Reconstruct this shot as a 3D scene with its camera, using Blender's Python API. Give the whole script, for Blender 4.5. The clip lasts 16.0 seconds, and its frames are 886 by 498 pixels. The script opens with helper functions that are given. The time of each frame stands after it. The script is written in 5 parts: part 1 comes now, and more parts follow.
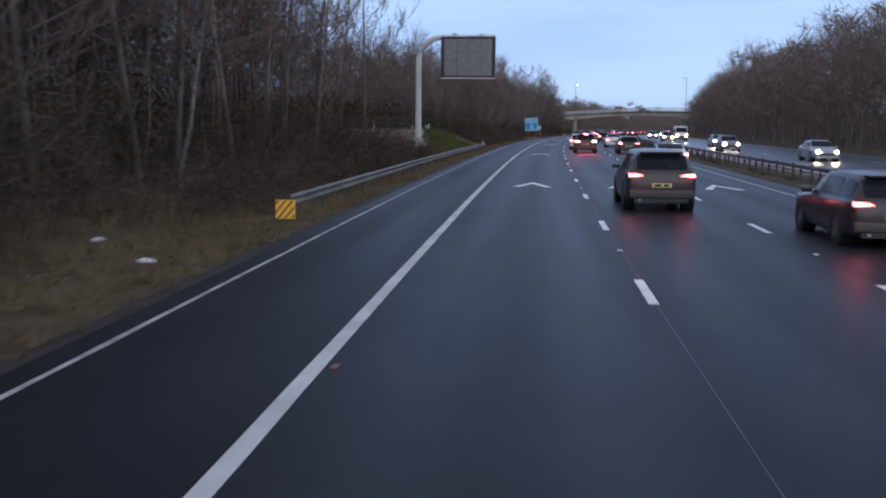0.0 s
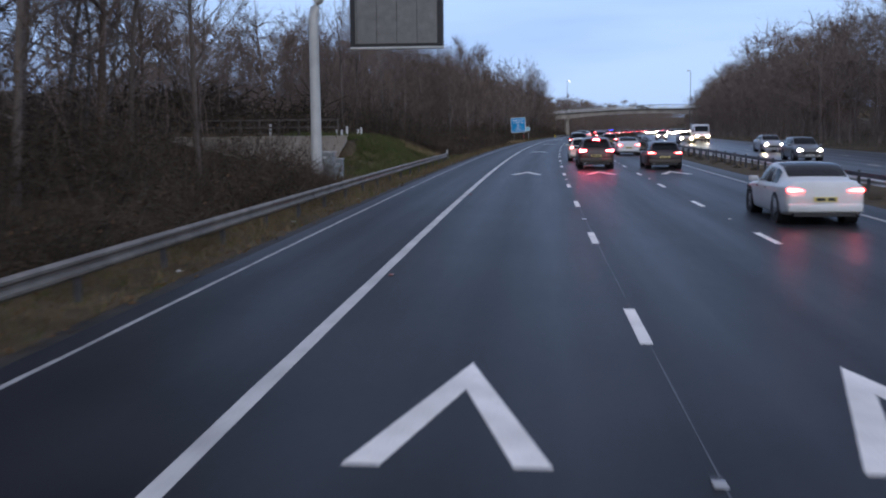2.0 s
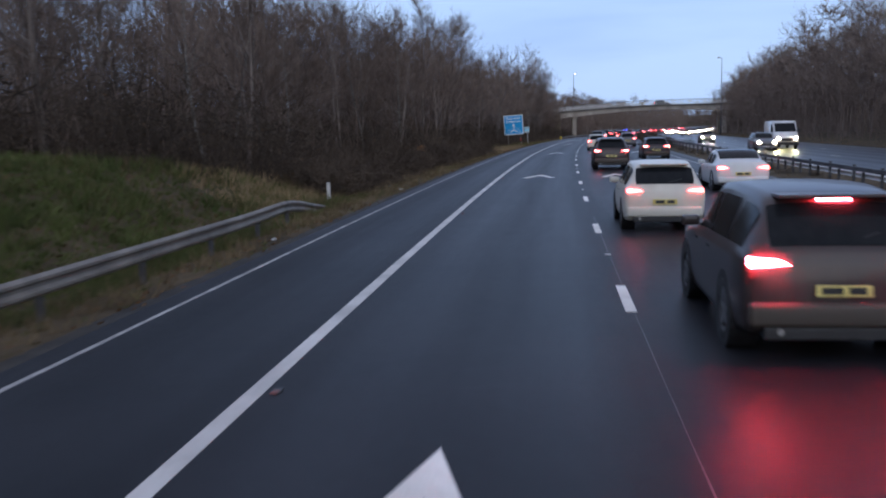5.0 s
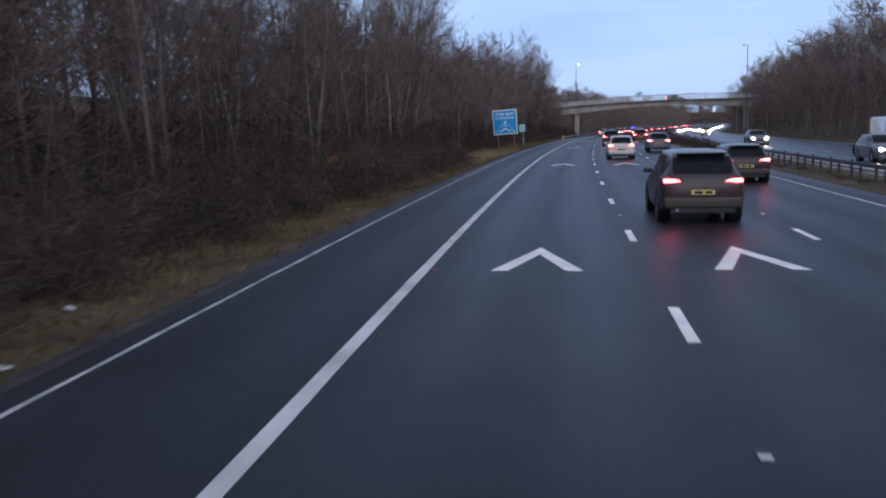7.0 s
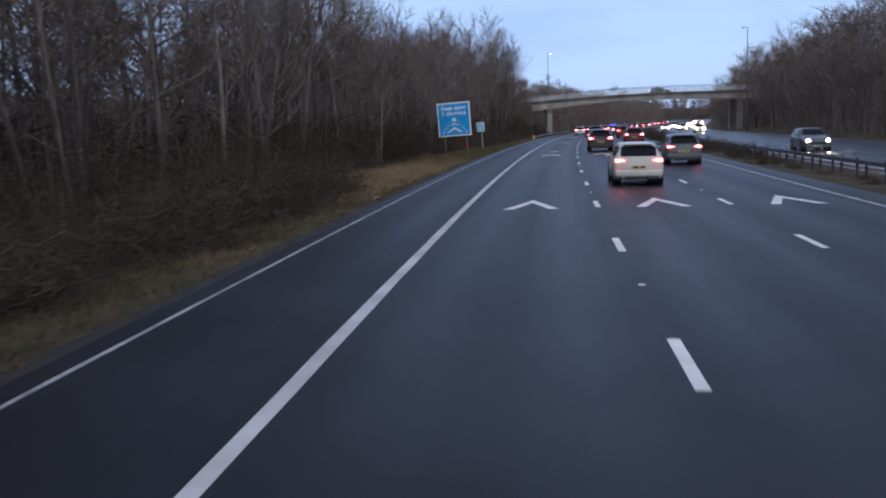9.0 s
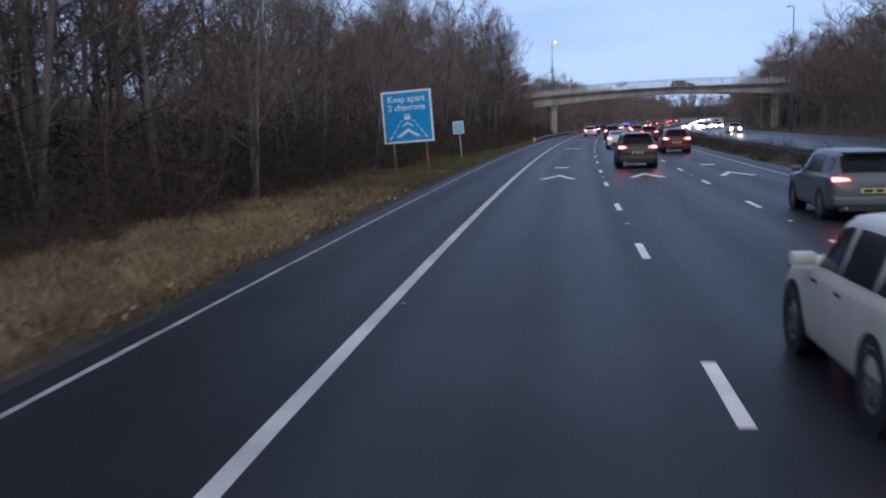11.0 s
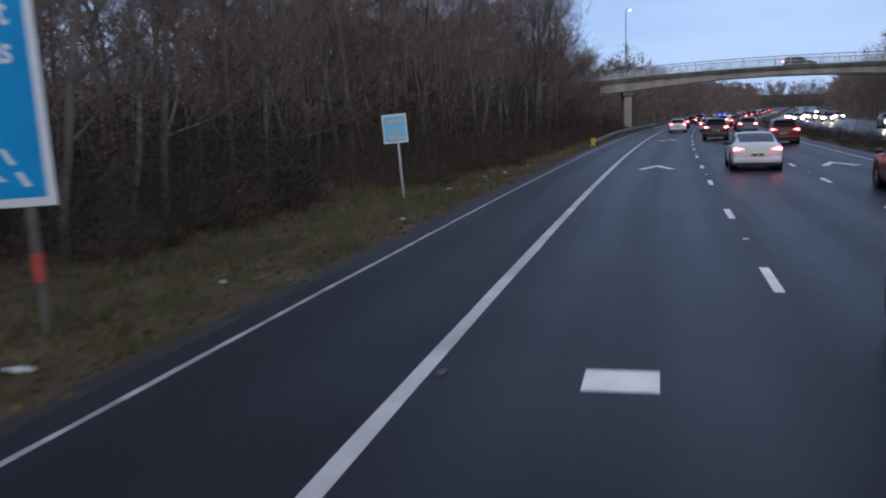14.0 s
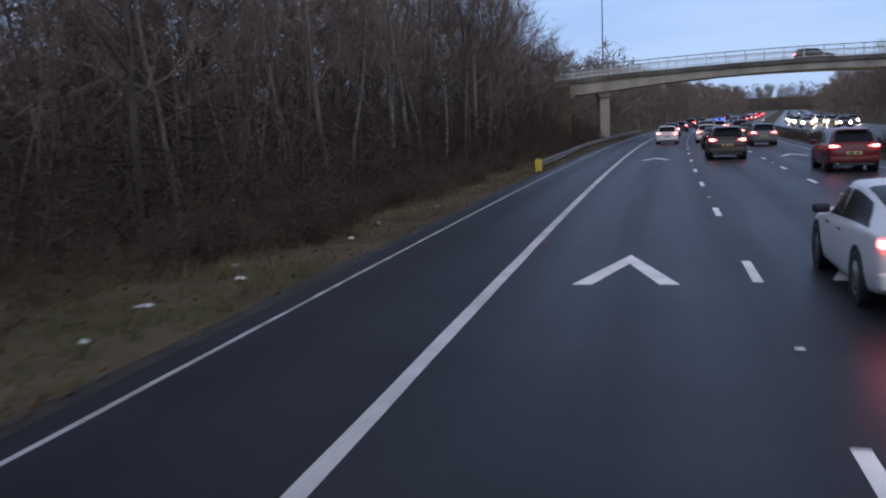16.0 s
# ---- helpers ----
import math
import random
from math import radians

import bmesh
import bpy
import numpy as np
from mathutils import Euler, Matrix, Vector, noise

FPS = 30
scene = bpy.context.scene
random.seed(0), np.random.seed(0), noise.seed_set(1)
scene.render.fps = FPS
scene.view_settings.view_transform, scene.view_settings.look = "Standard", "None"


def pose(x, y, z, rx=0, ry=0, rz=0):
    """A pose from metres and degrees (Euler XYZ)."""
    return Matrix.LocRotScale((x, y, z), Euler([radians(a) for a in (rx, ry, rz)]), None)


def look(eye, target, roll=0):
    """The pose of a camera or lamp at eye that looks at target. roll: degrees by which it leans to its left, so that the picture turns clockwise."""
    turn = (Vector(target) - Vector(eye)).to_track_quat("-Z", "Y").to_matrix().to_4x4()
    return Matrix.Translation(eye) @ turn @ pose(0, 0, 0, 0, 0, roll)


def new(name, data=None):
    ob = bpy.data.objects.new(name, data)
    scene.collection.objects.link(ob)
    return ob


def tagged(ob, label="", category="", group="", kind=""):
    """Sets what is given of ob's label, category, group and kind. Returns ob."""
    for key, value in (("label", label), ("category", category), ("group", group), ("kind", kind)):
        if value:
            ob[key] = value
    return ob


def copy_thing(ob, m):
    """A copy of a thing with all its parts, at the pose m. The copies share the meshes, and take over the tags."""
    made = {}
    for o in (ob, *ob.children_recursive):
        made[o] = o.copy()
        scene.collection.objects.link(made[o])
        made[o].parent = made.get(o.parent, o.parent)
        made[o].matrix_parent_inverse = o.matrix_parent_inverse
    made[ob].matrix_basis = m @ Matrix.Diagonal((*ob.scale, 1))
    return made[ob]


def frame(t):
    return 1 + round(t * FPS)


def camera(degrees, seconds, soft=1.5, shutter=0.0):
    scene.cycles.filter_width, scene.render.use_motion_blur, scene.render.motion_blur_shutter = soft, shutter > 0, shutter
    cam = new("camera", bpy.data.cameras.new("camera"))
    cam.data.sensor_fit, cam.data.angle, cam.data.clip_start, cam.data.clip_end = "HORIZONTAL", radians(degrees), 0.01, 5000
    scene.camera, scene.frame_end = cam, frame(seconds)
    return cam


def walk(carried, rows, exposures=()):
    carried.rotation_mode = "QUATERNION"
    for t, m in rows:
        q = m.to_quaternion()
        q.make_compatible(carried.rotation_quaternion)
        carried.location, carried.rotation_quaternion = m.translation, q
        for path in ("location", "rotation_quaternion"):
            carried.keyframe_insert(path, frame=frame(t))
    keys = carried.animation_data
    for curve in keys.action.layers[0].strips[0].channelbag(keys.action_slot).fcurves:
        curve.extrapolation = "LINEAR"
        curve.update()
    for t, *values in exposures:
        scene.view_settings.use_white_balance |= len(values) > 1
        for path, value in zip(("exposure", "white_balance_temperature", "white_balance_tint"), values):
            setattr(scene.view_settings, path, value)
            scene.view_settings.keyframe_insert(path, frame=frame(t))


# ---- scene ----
cam = camera(49.388, 16.0, soft=2.0, shutter=0.32)
PATH = [
    (0.0, pose(-0.393, -1.646, 2.343, 82.544, -0.507, 5.413)),
    (0.5, pose(-0.280, 6.024, 2.343, 82.526, -0.395, 5.212)),
    (1.0, pose(-0.161, 13.531, 2.341, 82.640, -0.089, 5.042)),
    (1.5, pose(-0.050, 20.830, 2.338, 82.590, 0.478, 4.906)),
    (2.0, pose(0.081, 28.289, 2.333, 82.670, 0.470, 4.829)),
    (2.5, pose(0.186, 35.145, 2.328, 82.618, 0.440, 4.768)),
    (3.0, pose(0.340, 41.976, 2.322, 82.689, 0.594, 4.657)),
    (3.5, pose(0.473, 49.090, 2.314, 82.758, 0.880, 4.576)),
    (4.0, pose(0.646, 56.391, 2.305, 82.736, 0.984, 4.707)),
    (6.5, pose(1.091, 92.625, 2.241, 82.654, 1.152, 5.278)),
    (7.0, pose(1.209, 99.816, 2.225, 82.559, 1.052, 4.914)),
    (7.5, pose(1.421, 107.226, 2.206, 82.548, 0.958, 4.486)),
    (8.0, pose(1.696, 114.662, 2.187, 82.491, 1.072, 3.935)),
    (8.5, pose(2.035, 121.932, 2.166, 82.441, 1.306, 3.476)),
    (9.0, pose(2.374, 128.873, 2.146, 82.402, 1.472, 3.227)),
    (11.5, pose(4.122, 163.605, 2.025, 82.307, 1.441, 3.679)),
    (11.8, pose(4.336, 167.473, 2.010, 82.550, 1.907, 6.425)),
    (12.0, pose(4.483, 170.051, 2.000, 82.610, 1.813, 8.140)),
    (12.2, pose(4.649, 172.758, 1.989, 82.441, 2.198, 9.082)),
    (12.5, pose(4.905, 176.819, 1.972, 82.123, 1.848, 9.227)),
    (12.7, pose(5.087, 179.633, 1.960, 81.967, 1.855, 9.091)),
    (13.0, pose(5.368, 183.854, 1.942, 81.962, 1.693, 8.783)),
    (13.5, pose(5.837, 190.466, 1.912, 81.887, 1.726, 8.281)),
    (14.0, pose(6.332, 196.739, 1.883, 81.901, 1.727, 7.862)),
    (14.5, pose(6.869, 203.119, 1.853, 81.900, 1.842, 7.521)),
    (15.0, pose(7.469, 210.050, 1.819, 82.078, 2.067, 7.231)),
    (15.5, pose(8.056, 216.595, 1.786, 82.199, 2.182, 7.027)),
    (16.0, pose(8.642, 222.855, 1.753, 82.232, 2.164, 7.057)),
]
walk(cam, PATH, ((0.0, 0.05, 6250, 10), (4.0, 0.02, 6250, 10), (9.0, 0.03, 6250, 10), (12.0, 0.0, 6250, 10), (14.0, -0.08, 6300, 10), (16.0, -0.08, 6350, 10)))

# ---- light: a dull winter dusk under thin cloud ----
world = bpy.data.worlds.new("dusk_sky")
scene.world = world
world.use_nodes = True
wn, wl = world.node_tree.nodes, world.node_tree.links
sky = wn.new("ShaderNodeTexSky")
sky.sky_type, sky.sun_disc = "NISHITA", False
sky.sun_elevation, sky.sun_rotation = radians(15), radians(166)
sky.air_density, sky.dust_density, sky.ozone_density = 1.0, 1.5, 2.0
coord = wn.new("ShaderNodeTexCoord")
squash = wn.new("ShaderNodeMapping")
squash.inputs["Scale"].default_value = (1.0, 1.2, 7.0)
squash.inputs["Rotation"].default_value = (0, 0.06, 0.5)
wl.new(coord.outputs["Generated"], squash.inputs["Vector"])
cloud = wn.new("ShaderNodeTexNoise")
cloud.inputs["Scale"].default_value, cloud.inputs["Detail"].default_value = 2.2, 5
wl.new(squash.outputs["Vector"], cloud.inputs["Vector"])
veil = wn.new("ShaderNodeValToRGB")
veil.color_ramp.elements[0].position, veil.color_ramp.elements[0].color = 0.36, (3.6, 5.25, 9.2, 1)
veil.color_ramp.elements[1].position, veil.color_ramp.elements[1].color = 0.68, (5.0, 6.8, 10.3, 1)
rise = wn.new("ShaderNodeSeparateXYZ")
wl.new(coord.outputs["Generated"], rise.inputs[0])
low = wn.new("ShaderNodeMapRange")
low.inputs["From Min"].default_value, low.inputs["From Max"].default_value = 0.0, 0.35
low.inputs["To Min"].default_value, low.inputs["To Max"].default_value = 0.12, 0.0
wl.new(rise.outputs["Z"], low.inputs["Value"])
lift = wn.new("ShaderNodeMath")
lift.operation = "ADD"
wl.new(cloud.outputs["Fac"], lift.inputs[0])
wl.new(low.outputs[0], lift.inputs[1])
wl.new(lift.outputs[0], veil.inputs["Fac"])
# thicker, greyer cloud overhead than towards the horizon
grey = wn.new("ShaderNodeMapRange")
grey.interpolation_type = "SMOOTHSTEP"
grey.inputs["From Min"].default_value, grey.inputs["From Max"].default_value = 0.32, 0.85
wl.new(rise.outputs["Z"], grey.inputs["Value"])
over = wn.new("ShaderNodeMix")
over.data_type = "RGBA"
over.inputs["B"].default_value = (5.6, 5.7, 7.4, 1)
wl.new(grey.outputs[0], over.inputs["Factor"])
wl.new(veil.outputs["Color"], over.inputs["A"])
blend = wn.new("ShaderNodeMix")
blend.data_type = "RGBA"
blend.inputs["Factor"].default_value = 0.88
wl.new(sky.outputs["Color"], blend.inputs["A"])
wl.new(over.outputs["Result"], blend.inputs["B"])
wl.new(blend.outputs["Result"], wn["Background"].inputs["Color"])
wn["Background"].inputs["Strength"].default_value = 0.108
sun_data = bpy.data.lights.new("sun", "SUN")
sun_data.energy, sun_data.angle, sun_data.color = 0.75, radians(50), (1.0, 0.95, 0.9)
sun = new("sun", sun_data)
sun.matrix_world = look((0, 0, 60), (-6, 25, 53))


# ---- the road's own coordinates: metres right of its axis, metres along, metres up ----
BEND2, BEND3, SAG = 1.13065e-4, 3.0140e-7, -1.18749e-5
END = 430.0


def ease(y):
    """The bend slackens a little past 180 m: metres and slope."""
    d = min(max(y - 180.0, 0.0), 160.0)
    slope = -2 * 5.673e-5 * d - 3 * 3.1535e-7 * d * d
    return -5.673e-5 * d * d - 3.1535e-7 * d ** 3 + (max(y, 340.0) - 340.0) * slope, slope


def bend(y):
    c = min(max(y, -200.0), END)
    return BEND2 * c * c + BEND3 * c ** 3 + (y - c) * (2 * BEND2 * c + 3 * BEND3 * c * c) + ease(y)[0]


def dip(y):
    c = min(max(y, -200.0), END)
    d = min(max(y - 320.0, 0.0), 200.0)  # beyond the bridge the road climbs
    return SAG * c * c + (y - c) * 2 * SAG * c + 2.4e-5 * d * (d + 2 * max(y - 520.0, 0.0))


def heading(y):
    c = min(max(y, -200.0), END)
    return -math.atan(2 * BEND2 * c + 3 * BEND3 * c * c + ease(y)[1])


def P(lat, y, up=0.0):
    return Vector((lat + bend(y), y, up + dip(y)))


def at(lat, y, up=0.0, turn=0.0):
    """The pose of a thing that stands beside the road and faces along it."""
    return Matrix.Translation(P(lat, y, up)) @ Matrix.Rotation(heading(y) + radians(turn), 4, "Z")


def flat(lat, y, up=0.0):
    """The same, tilted with the road's fall, for what is painted or set on it."""
    return at(lat, y, up) @ Matrix.Rotation(math.atan(dip(y + 0.5) - dip(y - 0.5)), 4, "X")


def smooth(a, b, v):
    k = min(max((v - a) / (b - a), 0.0), 1.0)
    return k * k * (3 - 2 * k)


def bank(lat, y):
    """The height of the ground over the road."""
    far = 11.0 * smooth(995, 1080, y)
    if far:
        return far - 0.12
    if lat < -5.26:
        d = -5.26 - lat
        z = -0.03 - 0.06 * min(d, 4.5) + 0.05 * max(0.0, d - 6.5)
        z += 0.9 * (1 - smooth(55, 72, y)) * smooth(4.0, 9.0, d)
        z += 1.95 * (smooth(82.9, 83.1, y) if lat < -11.2 else smooth(77.5, 88.5, y)) * (1 - smooth(92, 118, y)) * smooth(2.0, 6.0, d)
        z += (0.06 + 0.1 * smooth(5, 15, d)) * noise.noise((lat * 0.45, y * 0.35, 0)) * smooth(0.2, 1.5, d)
        return min(z, 4.5) + 6.5 * smooth(42, 110, d)
    if lat > 26.9:
        d = lat - 26.9
        z = -0.03 + 0.06 * min(d, 4) + 0.09 * max(0.0, d - 4)
        return min(z + 0.15 * noise.noise((lat * 0.3, y * 0.3, 5)) * smooth(0.2, 2, d), 4.5)
    if 9.45 < lat < 13.4:
        return -0.03 + 0.03 * noise.noise((lat, y * 0.5, 2))
    return -0.12


# ---- materials ----
def mat(name, low, high=None, rough=0.6, metal=0.0, scale=6.0, fine=60.0, bump=0.1, emit=None, power=0.0, spec=0.5, vary=0.0, stretch=(1, 1, 1), coat=0.0):
    m = bpy.data.materials.new(name)
    m.use_nodes = True
    n, l = m.node_tree.nodes, m.node_tree.links
    b = n["Principled BSDF"]
    b.inputs["Roughness"].default_value, b.inputs["Metallic"].default_value = rough, metal
    b.inputs["Specular IOR Level"].default_value = spec
    b.inputs["Coat Weight"].default_value = coat
    high = high or tuple(c * 1.25 for c in low)
    tc, mp = n.new("ShaderNodeTexCoord"), n.new("ShaderNodeMapping")
    mp.inputs["Scale"].default_value = stretch
    l.new(tc.outputs["Object"], mp.inputs["Vector"])
    big, small = n.new("ShaderNodeTexNoise"), n.new("ShaderNodeTexNoise")
    for node, s, d in ((big, scale, 4), (small, fine, 3)):
        node.inputs["Scale"].default_value, node.inputs["Detail"].default_value = s, d
        l.new(mp.outputs["Vector"], node.inputs["Vector"])
    add = n.new("ShaderNodeMath")
    add.operation = "MULTIPLY_ADD"
    add.inputs[1].default_value = 0.4
    l.new(small.outputs["Fac"], add.inputs[0])
    l.new(big.outputs["Fac"], add.inputs[2])
    ramp = n.new("ShaderNodeValToRGB")
    ramp.color_ramp.elements[0].position, ramp.color_ramp.elements[0].color = 0.5, (*low, 1)
    ramp.color_ramp.elements[1].position, ramp.color_ramp.elements[1].color = 0.9, (*high, 1)
    l.new(add.outputs[0], ramp.inputs["Fac"])
    out = ramp.outputs["Color"]
    if vary:
        info, hsv, mul = n.new("ShaderNodeObjectInfo"), n.new("ShaderNodeHueSaturation"), n.new("ShaderNodeMapRange")
        mul.inputs["To Min"].default_value, mul.inputs["To Max"].default_value = 1 - vary, 1 + vary
        l.new(info.outputs["Random"], mul.inputs["Value"])
        l.new(mul.outputs[0], hsv.inputs["Value"])
        l.new(out, hsv.inputs["Color"])
        out = hsv.outputs["Color"]
    l.new(out, b.inputs["Base Color"])
    if bump:
        bp = n.new("ShaderNodeBump")
        bp.inputs["Strength"].default_value, bp.inputs["Distance"].default_value = bump, 0.01
        l.new(small.outputs["Fac"], bp.inputs["Height"])
        l.new(bp.outputs["Normal"], b.inputs["Normal"])
    if emit:
        b.inputs["Emission Color"].default_value, b.inputs["Emission Strength"].default_value = (*emit, 1), power
    return m


def asphalt(name, spec, wet):
    """Worn dark asphalt; 'lat' holds the metres across the road, for the wheel tracks and the joint between two lanes."""
    m = mat(name, (0.0146, 0.0146, 0.0170), (0.0272, 0.0274, 0.0318), rough=0.46, spec=spec, scale=0.35, fine=9.0, bump=0.0)
    n, l = m.node_tree.nodes, m.node_tree.links
    b = n["Principled BSDF"]
    old = b.inputs["Base Color"].links[0].from_socket
    geo = n.new("ShaderNodeNewGeometry")
    grit, streak = n.new("ShaderNodeTexNoise"), n.new("ShaderNodeTexNoise")
    grit.inputs["Scale"].default_value, grit.inputs["Detail"].default_value = 55, 2
    l.new(geo.outputs["Position"], grit.inputs["Vector"])
    stretch = n.new("ShaderNodeMapping")
    stretch.inputs["Scale"].default_value = (1.6, 0.05, 1)
    at_ = n.new("ShaderNodeAttribute")
    at_.attribute_name = "lane"
    l.new(at_.outputs["Vector"], stretch.inputs["Vector"])
    streak.inputs["Scale"].default_value, streak.inputs["Detail"].default_value = 1.6, 4
    l.new(stretch.outputs["Vector"], streak.inputs["Vector"])
    sep = n.new("ShaderNodeSeparateXYZ")
    l.new(at_.outputs["Vector"], sep.inputs[0])

    def math_(op, a, c):
        node = n.new("ShaderNodeMath")
        node.operation = op
        for k, v in ((0, a), (1, c)):
            if isinstance(v, bpy.types.NodeSocket):
                l.new(v, node.inputs[k])
            else:
                node.inputs[k].default_value = v
        return node.outputs[0]
    wave = math_("COSINE", math_("MULTIPLY", math_("ADD", sep.outputs["X"], 2.444 - 0.9125), 2 * math.pi / 1.825), 0)
    level = math_("ADD", math_("ADD", math_("MULTIPLY", wave, 0.05), math_("MULTIPLY", streak.outputs["Fac"], 0.18)), 0.88)
    mottle = n.new("ShaderNodeTexNoise")
    mottle.inputs["Scale"].default_value, mottle.inputs["Detail"].default_value = 5.0, 6
    mottle.inputs["Roughness"].default_value = 0.7
    l.new(geo.outputs["Position"], mottle.inputs["Vector"])
    level = math_("MULTIPLY", level, math_("ADD", math_("MULTIPLY", mottle.outputs["Fac"], 0.7), 0.62))
    # the hard shoulder carries a newer, blacker surface
    level = math_("MULTIPLY", level, math_("ADD", math_("MULTIPLY", math_("GREATER_THAN", sep.outputs["X"], -2.46), 0.24), 0.76))
    shade = n.new("ShaderNodeVectorMath")
    shade.operation = "SCALE"
    l.new(old, shade.inputs[0])
    l.new(math_("MULTIPLY", level, math_("ADD", math_("MULTIPLY", grit.outputs["Fac"], 0.9), 0.55)), shade.inputs["Scale"])
    l.new(shade.outputs[0], b.inputs["Base Color"])
    l.new(math_("ADD", math_("MULTIPLY", streak.outputs["Fac"], 0.10), math_("ADD", math_("MULTIPLY", mottle.outputs["Fac"], 0.10), math_("ADD", math_("MULTIPLY", wave, -0.025), 0.33 - wet))), b.inputs["Roughness"])
    bp = n.new("ShaderNodeBump")
    bp.inputs["Strength"].default_value, bp.inputs["Distance"].default_value = 0.35, 0.006
    l.new(grit.outputs["Fac"], bp.inputs["Height"])
    l.new(bp.outputs["Normal"], b.inputs["Normal"])
    return m


ASPHALT = asphalt("asphalt", 0.075, 0.0)
WET_ASPHALT = asphalt("wet_asphalt", 0.26, 0.10)
LINE_PAINT = mat("grimy_line_paint", (0.40, 0.385, 0.355), (0.66, 0.635, 0.59), rough=0.55, scale=0.9, fine=24, bump=0.2)
PAINT = mat("road_paint", (0.66, 0.615, 0.55), (0.95, 0.90, 0.82), rough=0.5, scale=1.4, fine=38, bump=0.2)
OLD_PAINT = mat("worn_road_paint", (0.19, 0.185, 0.18), (0.48, 0.47, 0.45), rough=0.6, scale=2.2, fine=40, bump=0.2)
JOINT = mat("sealed_joint", (0.034, 0.034, 0.036), (0.072, 0.072, 0.075), rough=0.5, scale=1.5, fine=14, bump=0)
EARTH = mat("verge_earth", (0.044, 0.034, 0.021), (0.118, 0.090, 0.055), rough=0.95, scale=0.55, fine=7.0, bump=0.6, spec=0.1)
GRASS = mat("winter_grass", (0.092, 0.067, 0.037), (0.245, 0.185, 0.105), rough=0.9, scale=0.5, fine=11, bump=0, spec=0.15)
GREEN = mat("green_grass", (0.055, 0.075, 0.022), (0.12, 0.14, 0.045), rough=0.9, scale=0.8, fine=12, bump=0, spec=0.15)
BARK = mat("bark", (0.078, 0.063, 0.053), (0.205, 0.168, 0.141), rough=0.9, scale=2.0, fine=24, bump=0.5, spec=0.15, vary=0.35, stretch=(1, 1, 0.3))
BIRCH = mat("pale_bark", (0.08, 0.072, 0.064), (0.21, 0.193, 0.17), rough=0.85, scale=3.0, fine=22, bump=0.4, spec=0.15, vary=0.25, stretch=(1, 1, 2))
TWIG = mat("twigs", (0.115, 0.086, 0.069), (0.235, 0.178, 0.142), rough=0.9, scale=0.6, fine=9, bump=0, spec=0.1, vary=0.35)
BRAMBLE = mat("dry_thicket", (0.047, 0.036, 0.028), (0.118, 0.091, 0.067), rough=0.95, scale=0.8, fine=9, bump=0, spec=0.1, vary=0.35)
STRAW = mat("bleached_straw", (0.20, 0.137, 0.074), (0.49, 0.36, 0.205), rough=0.9, scale=0.7, fine=11, bump=0, spec=0.15)
RUSSET = mat("russet_leaves", (0.19, 0.088, 0.028), (0.44, 0.22, 0.075), rough=0.85, scale=3, fine=20, bump=0, vary=0.25)
LEAF = mat("dead_leaves", (0.06, 0.034, 0.016), (0.19, 0.105, 0.045), rough=0.85, scale=3, fine=20, bump=0, vary=0.3)
OLD_CONCRETE = mat("dark_weathered_concrete", (0.075, 0.066, 0.055), (0.17, 0.15, 0.125), rough=0.9, scale=0.5, fine=9, bump=0.3, stretch=(1, 1, 0.35))
MUD = mat("wet_soil", (0.016, 0.014, 0.011), (0.045, 0.038, 0.028), rough=0.7, scale=1.2, fine=12, bump=0.6, spec=0.25)
CONCRETE = mat("concrete", (0.28, 0.24, 0.195), (0.50, 0.44, 0.365), rough=0.85, scale=0.5, fine=9, bump=0.3, stretch=(1, 1, 0.35))
STEEL = mat("galvanised_steel", (0.12, 0.104, 0.085), (0.25, 0.222, 0.183), rough=0.6, metal=0.1, scale=1.5, fine=30, bump=0.1)
PALE_STEEL = mat("new_galvanised_steel", (0.66, 0.65, 0.63), (0.80, 0.79, 0.77), rough=0.4, metal=0.0, scale=1.5, fine=30, bump=0.1)
DARK_STEEL = mat("dark_weathered_steel", (0.05, 0.05, 0.055), (0.12, 0.12, 0.125), rough=0.6, metal=0.4, scale=1.5, fine=30, bump=0.1)
GREY_PAINT = mat("grey_painted_steel", (0.48, 0.48, 0.45), (0.64, 0.64, 0.60), rough=0.45, scale=1.2, fine=20, bump=0.05)
CABINET = mat("cabinet_grey", (0.25, 0.28, 0.28), (0.36, 0.39, 0.39), rough=0.5, scale=1.5, fine=20, bump=0.05)
SCREEN = mat("unlit_matrix_panel", (0.15, 0.145, 0.135), (0.21, 0.205, 0.19), rough=0.6, scale=3, fine=90, bump=0.2)
BLACK = mat("black_plastic", (0.012, 0.012, 0.013), (0.022, 0.022, 0.024), rough=0.55, bump=0.05)
RUBBER = mat("tyre_rubber", (0.014, 0.014, 0.014), (0.04, 0.038, 0.034), rough=0.8, bump=0.1)
ALLOY = mat("alloy_rim", (0.22, 0.22, 0.22), (0.40, 0.40, 0.40), rough=0.35, metal=0.8, bump=0)
GLASS = mat("dark_car_glass", (0.010, 0.012, 0.014), (0.016, 0.018, 0.02), rough=0.14, bump=0, spec=0.1)
SIGN_BLUE = mat("reflective_blue", (0.015, 0.33, 0.70), (0.02, 0.40, 0.78), rough=0.4, scale=1.5, fine=20, bump=0.02)
SIGN_WHITE = mat("reflective_white", (0.84, 0.87, 0.86), (0.93, 0.94, 0.93), rough=0.4, scale=2, fine=20, bump=0.02)
SIGN_ORANGE = mat("faded_orange_print", (0.74, 0.56, 0.44), (0.82, 0.64, 0.52), rough=0.5)
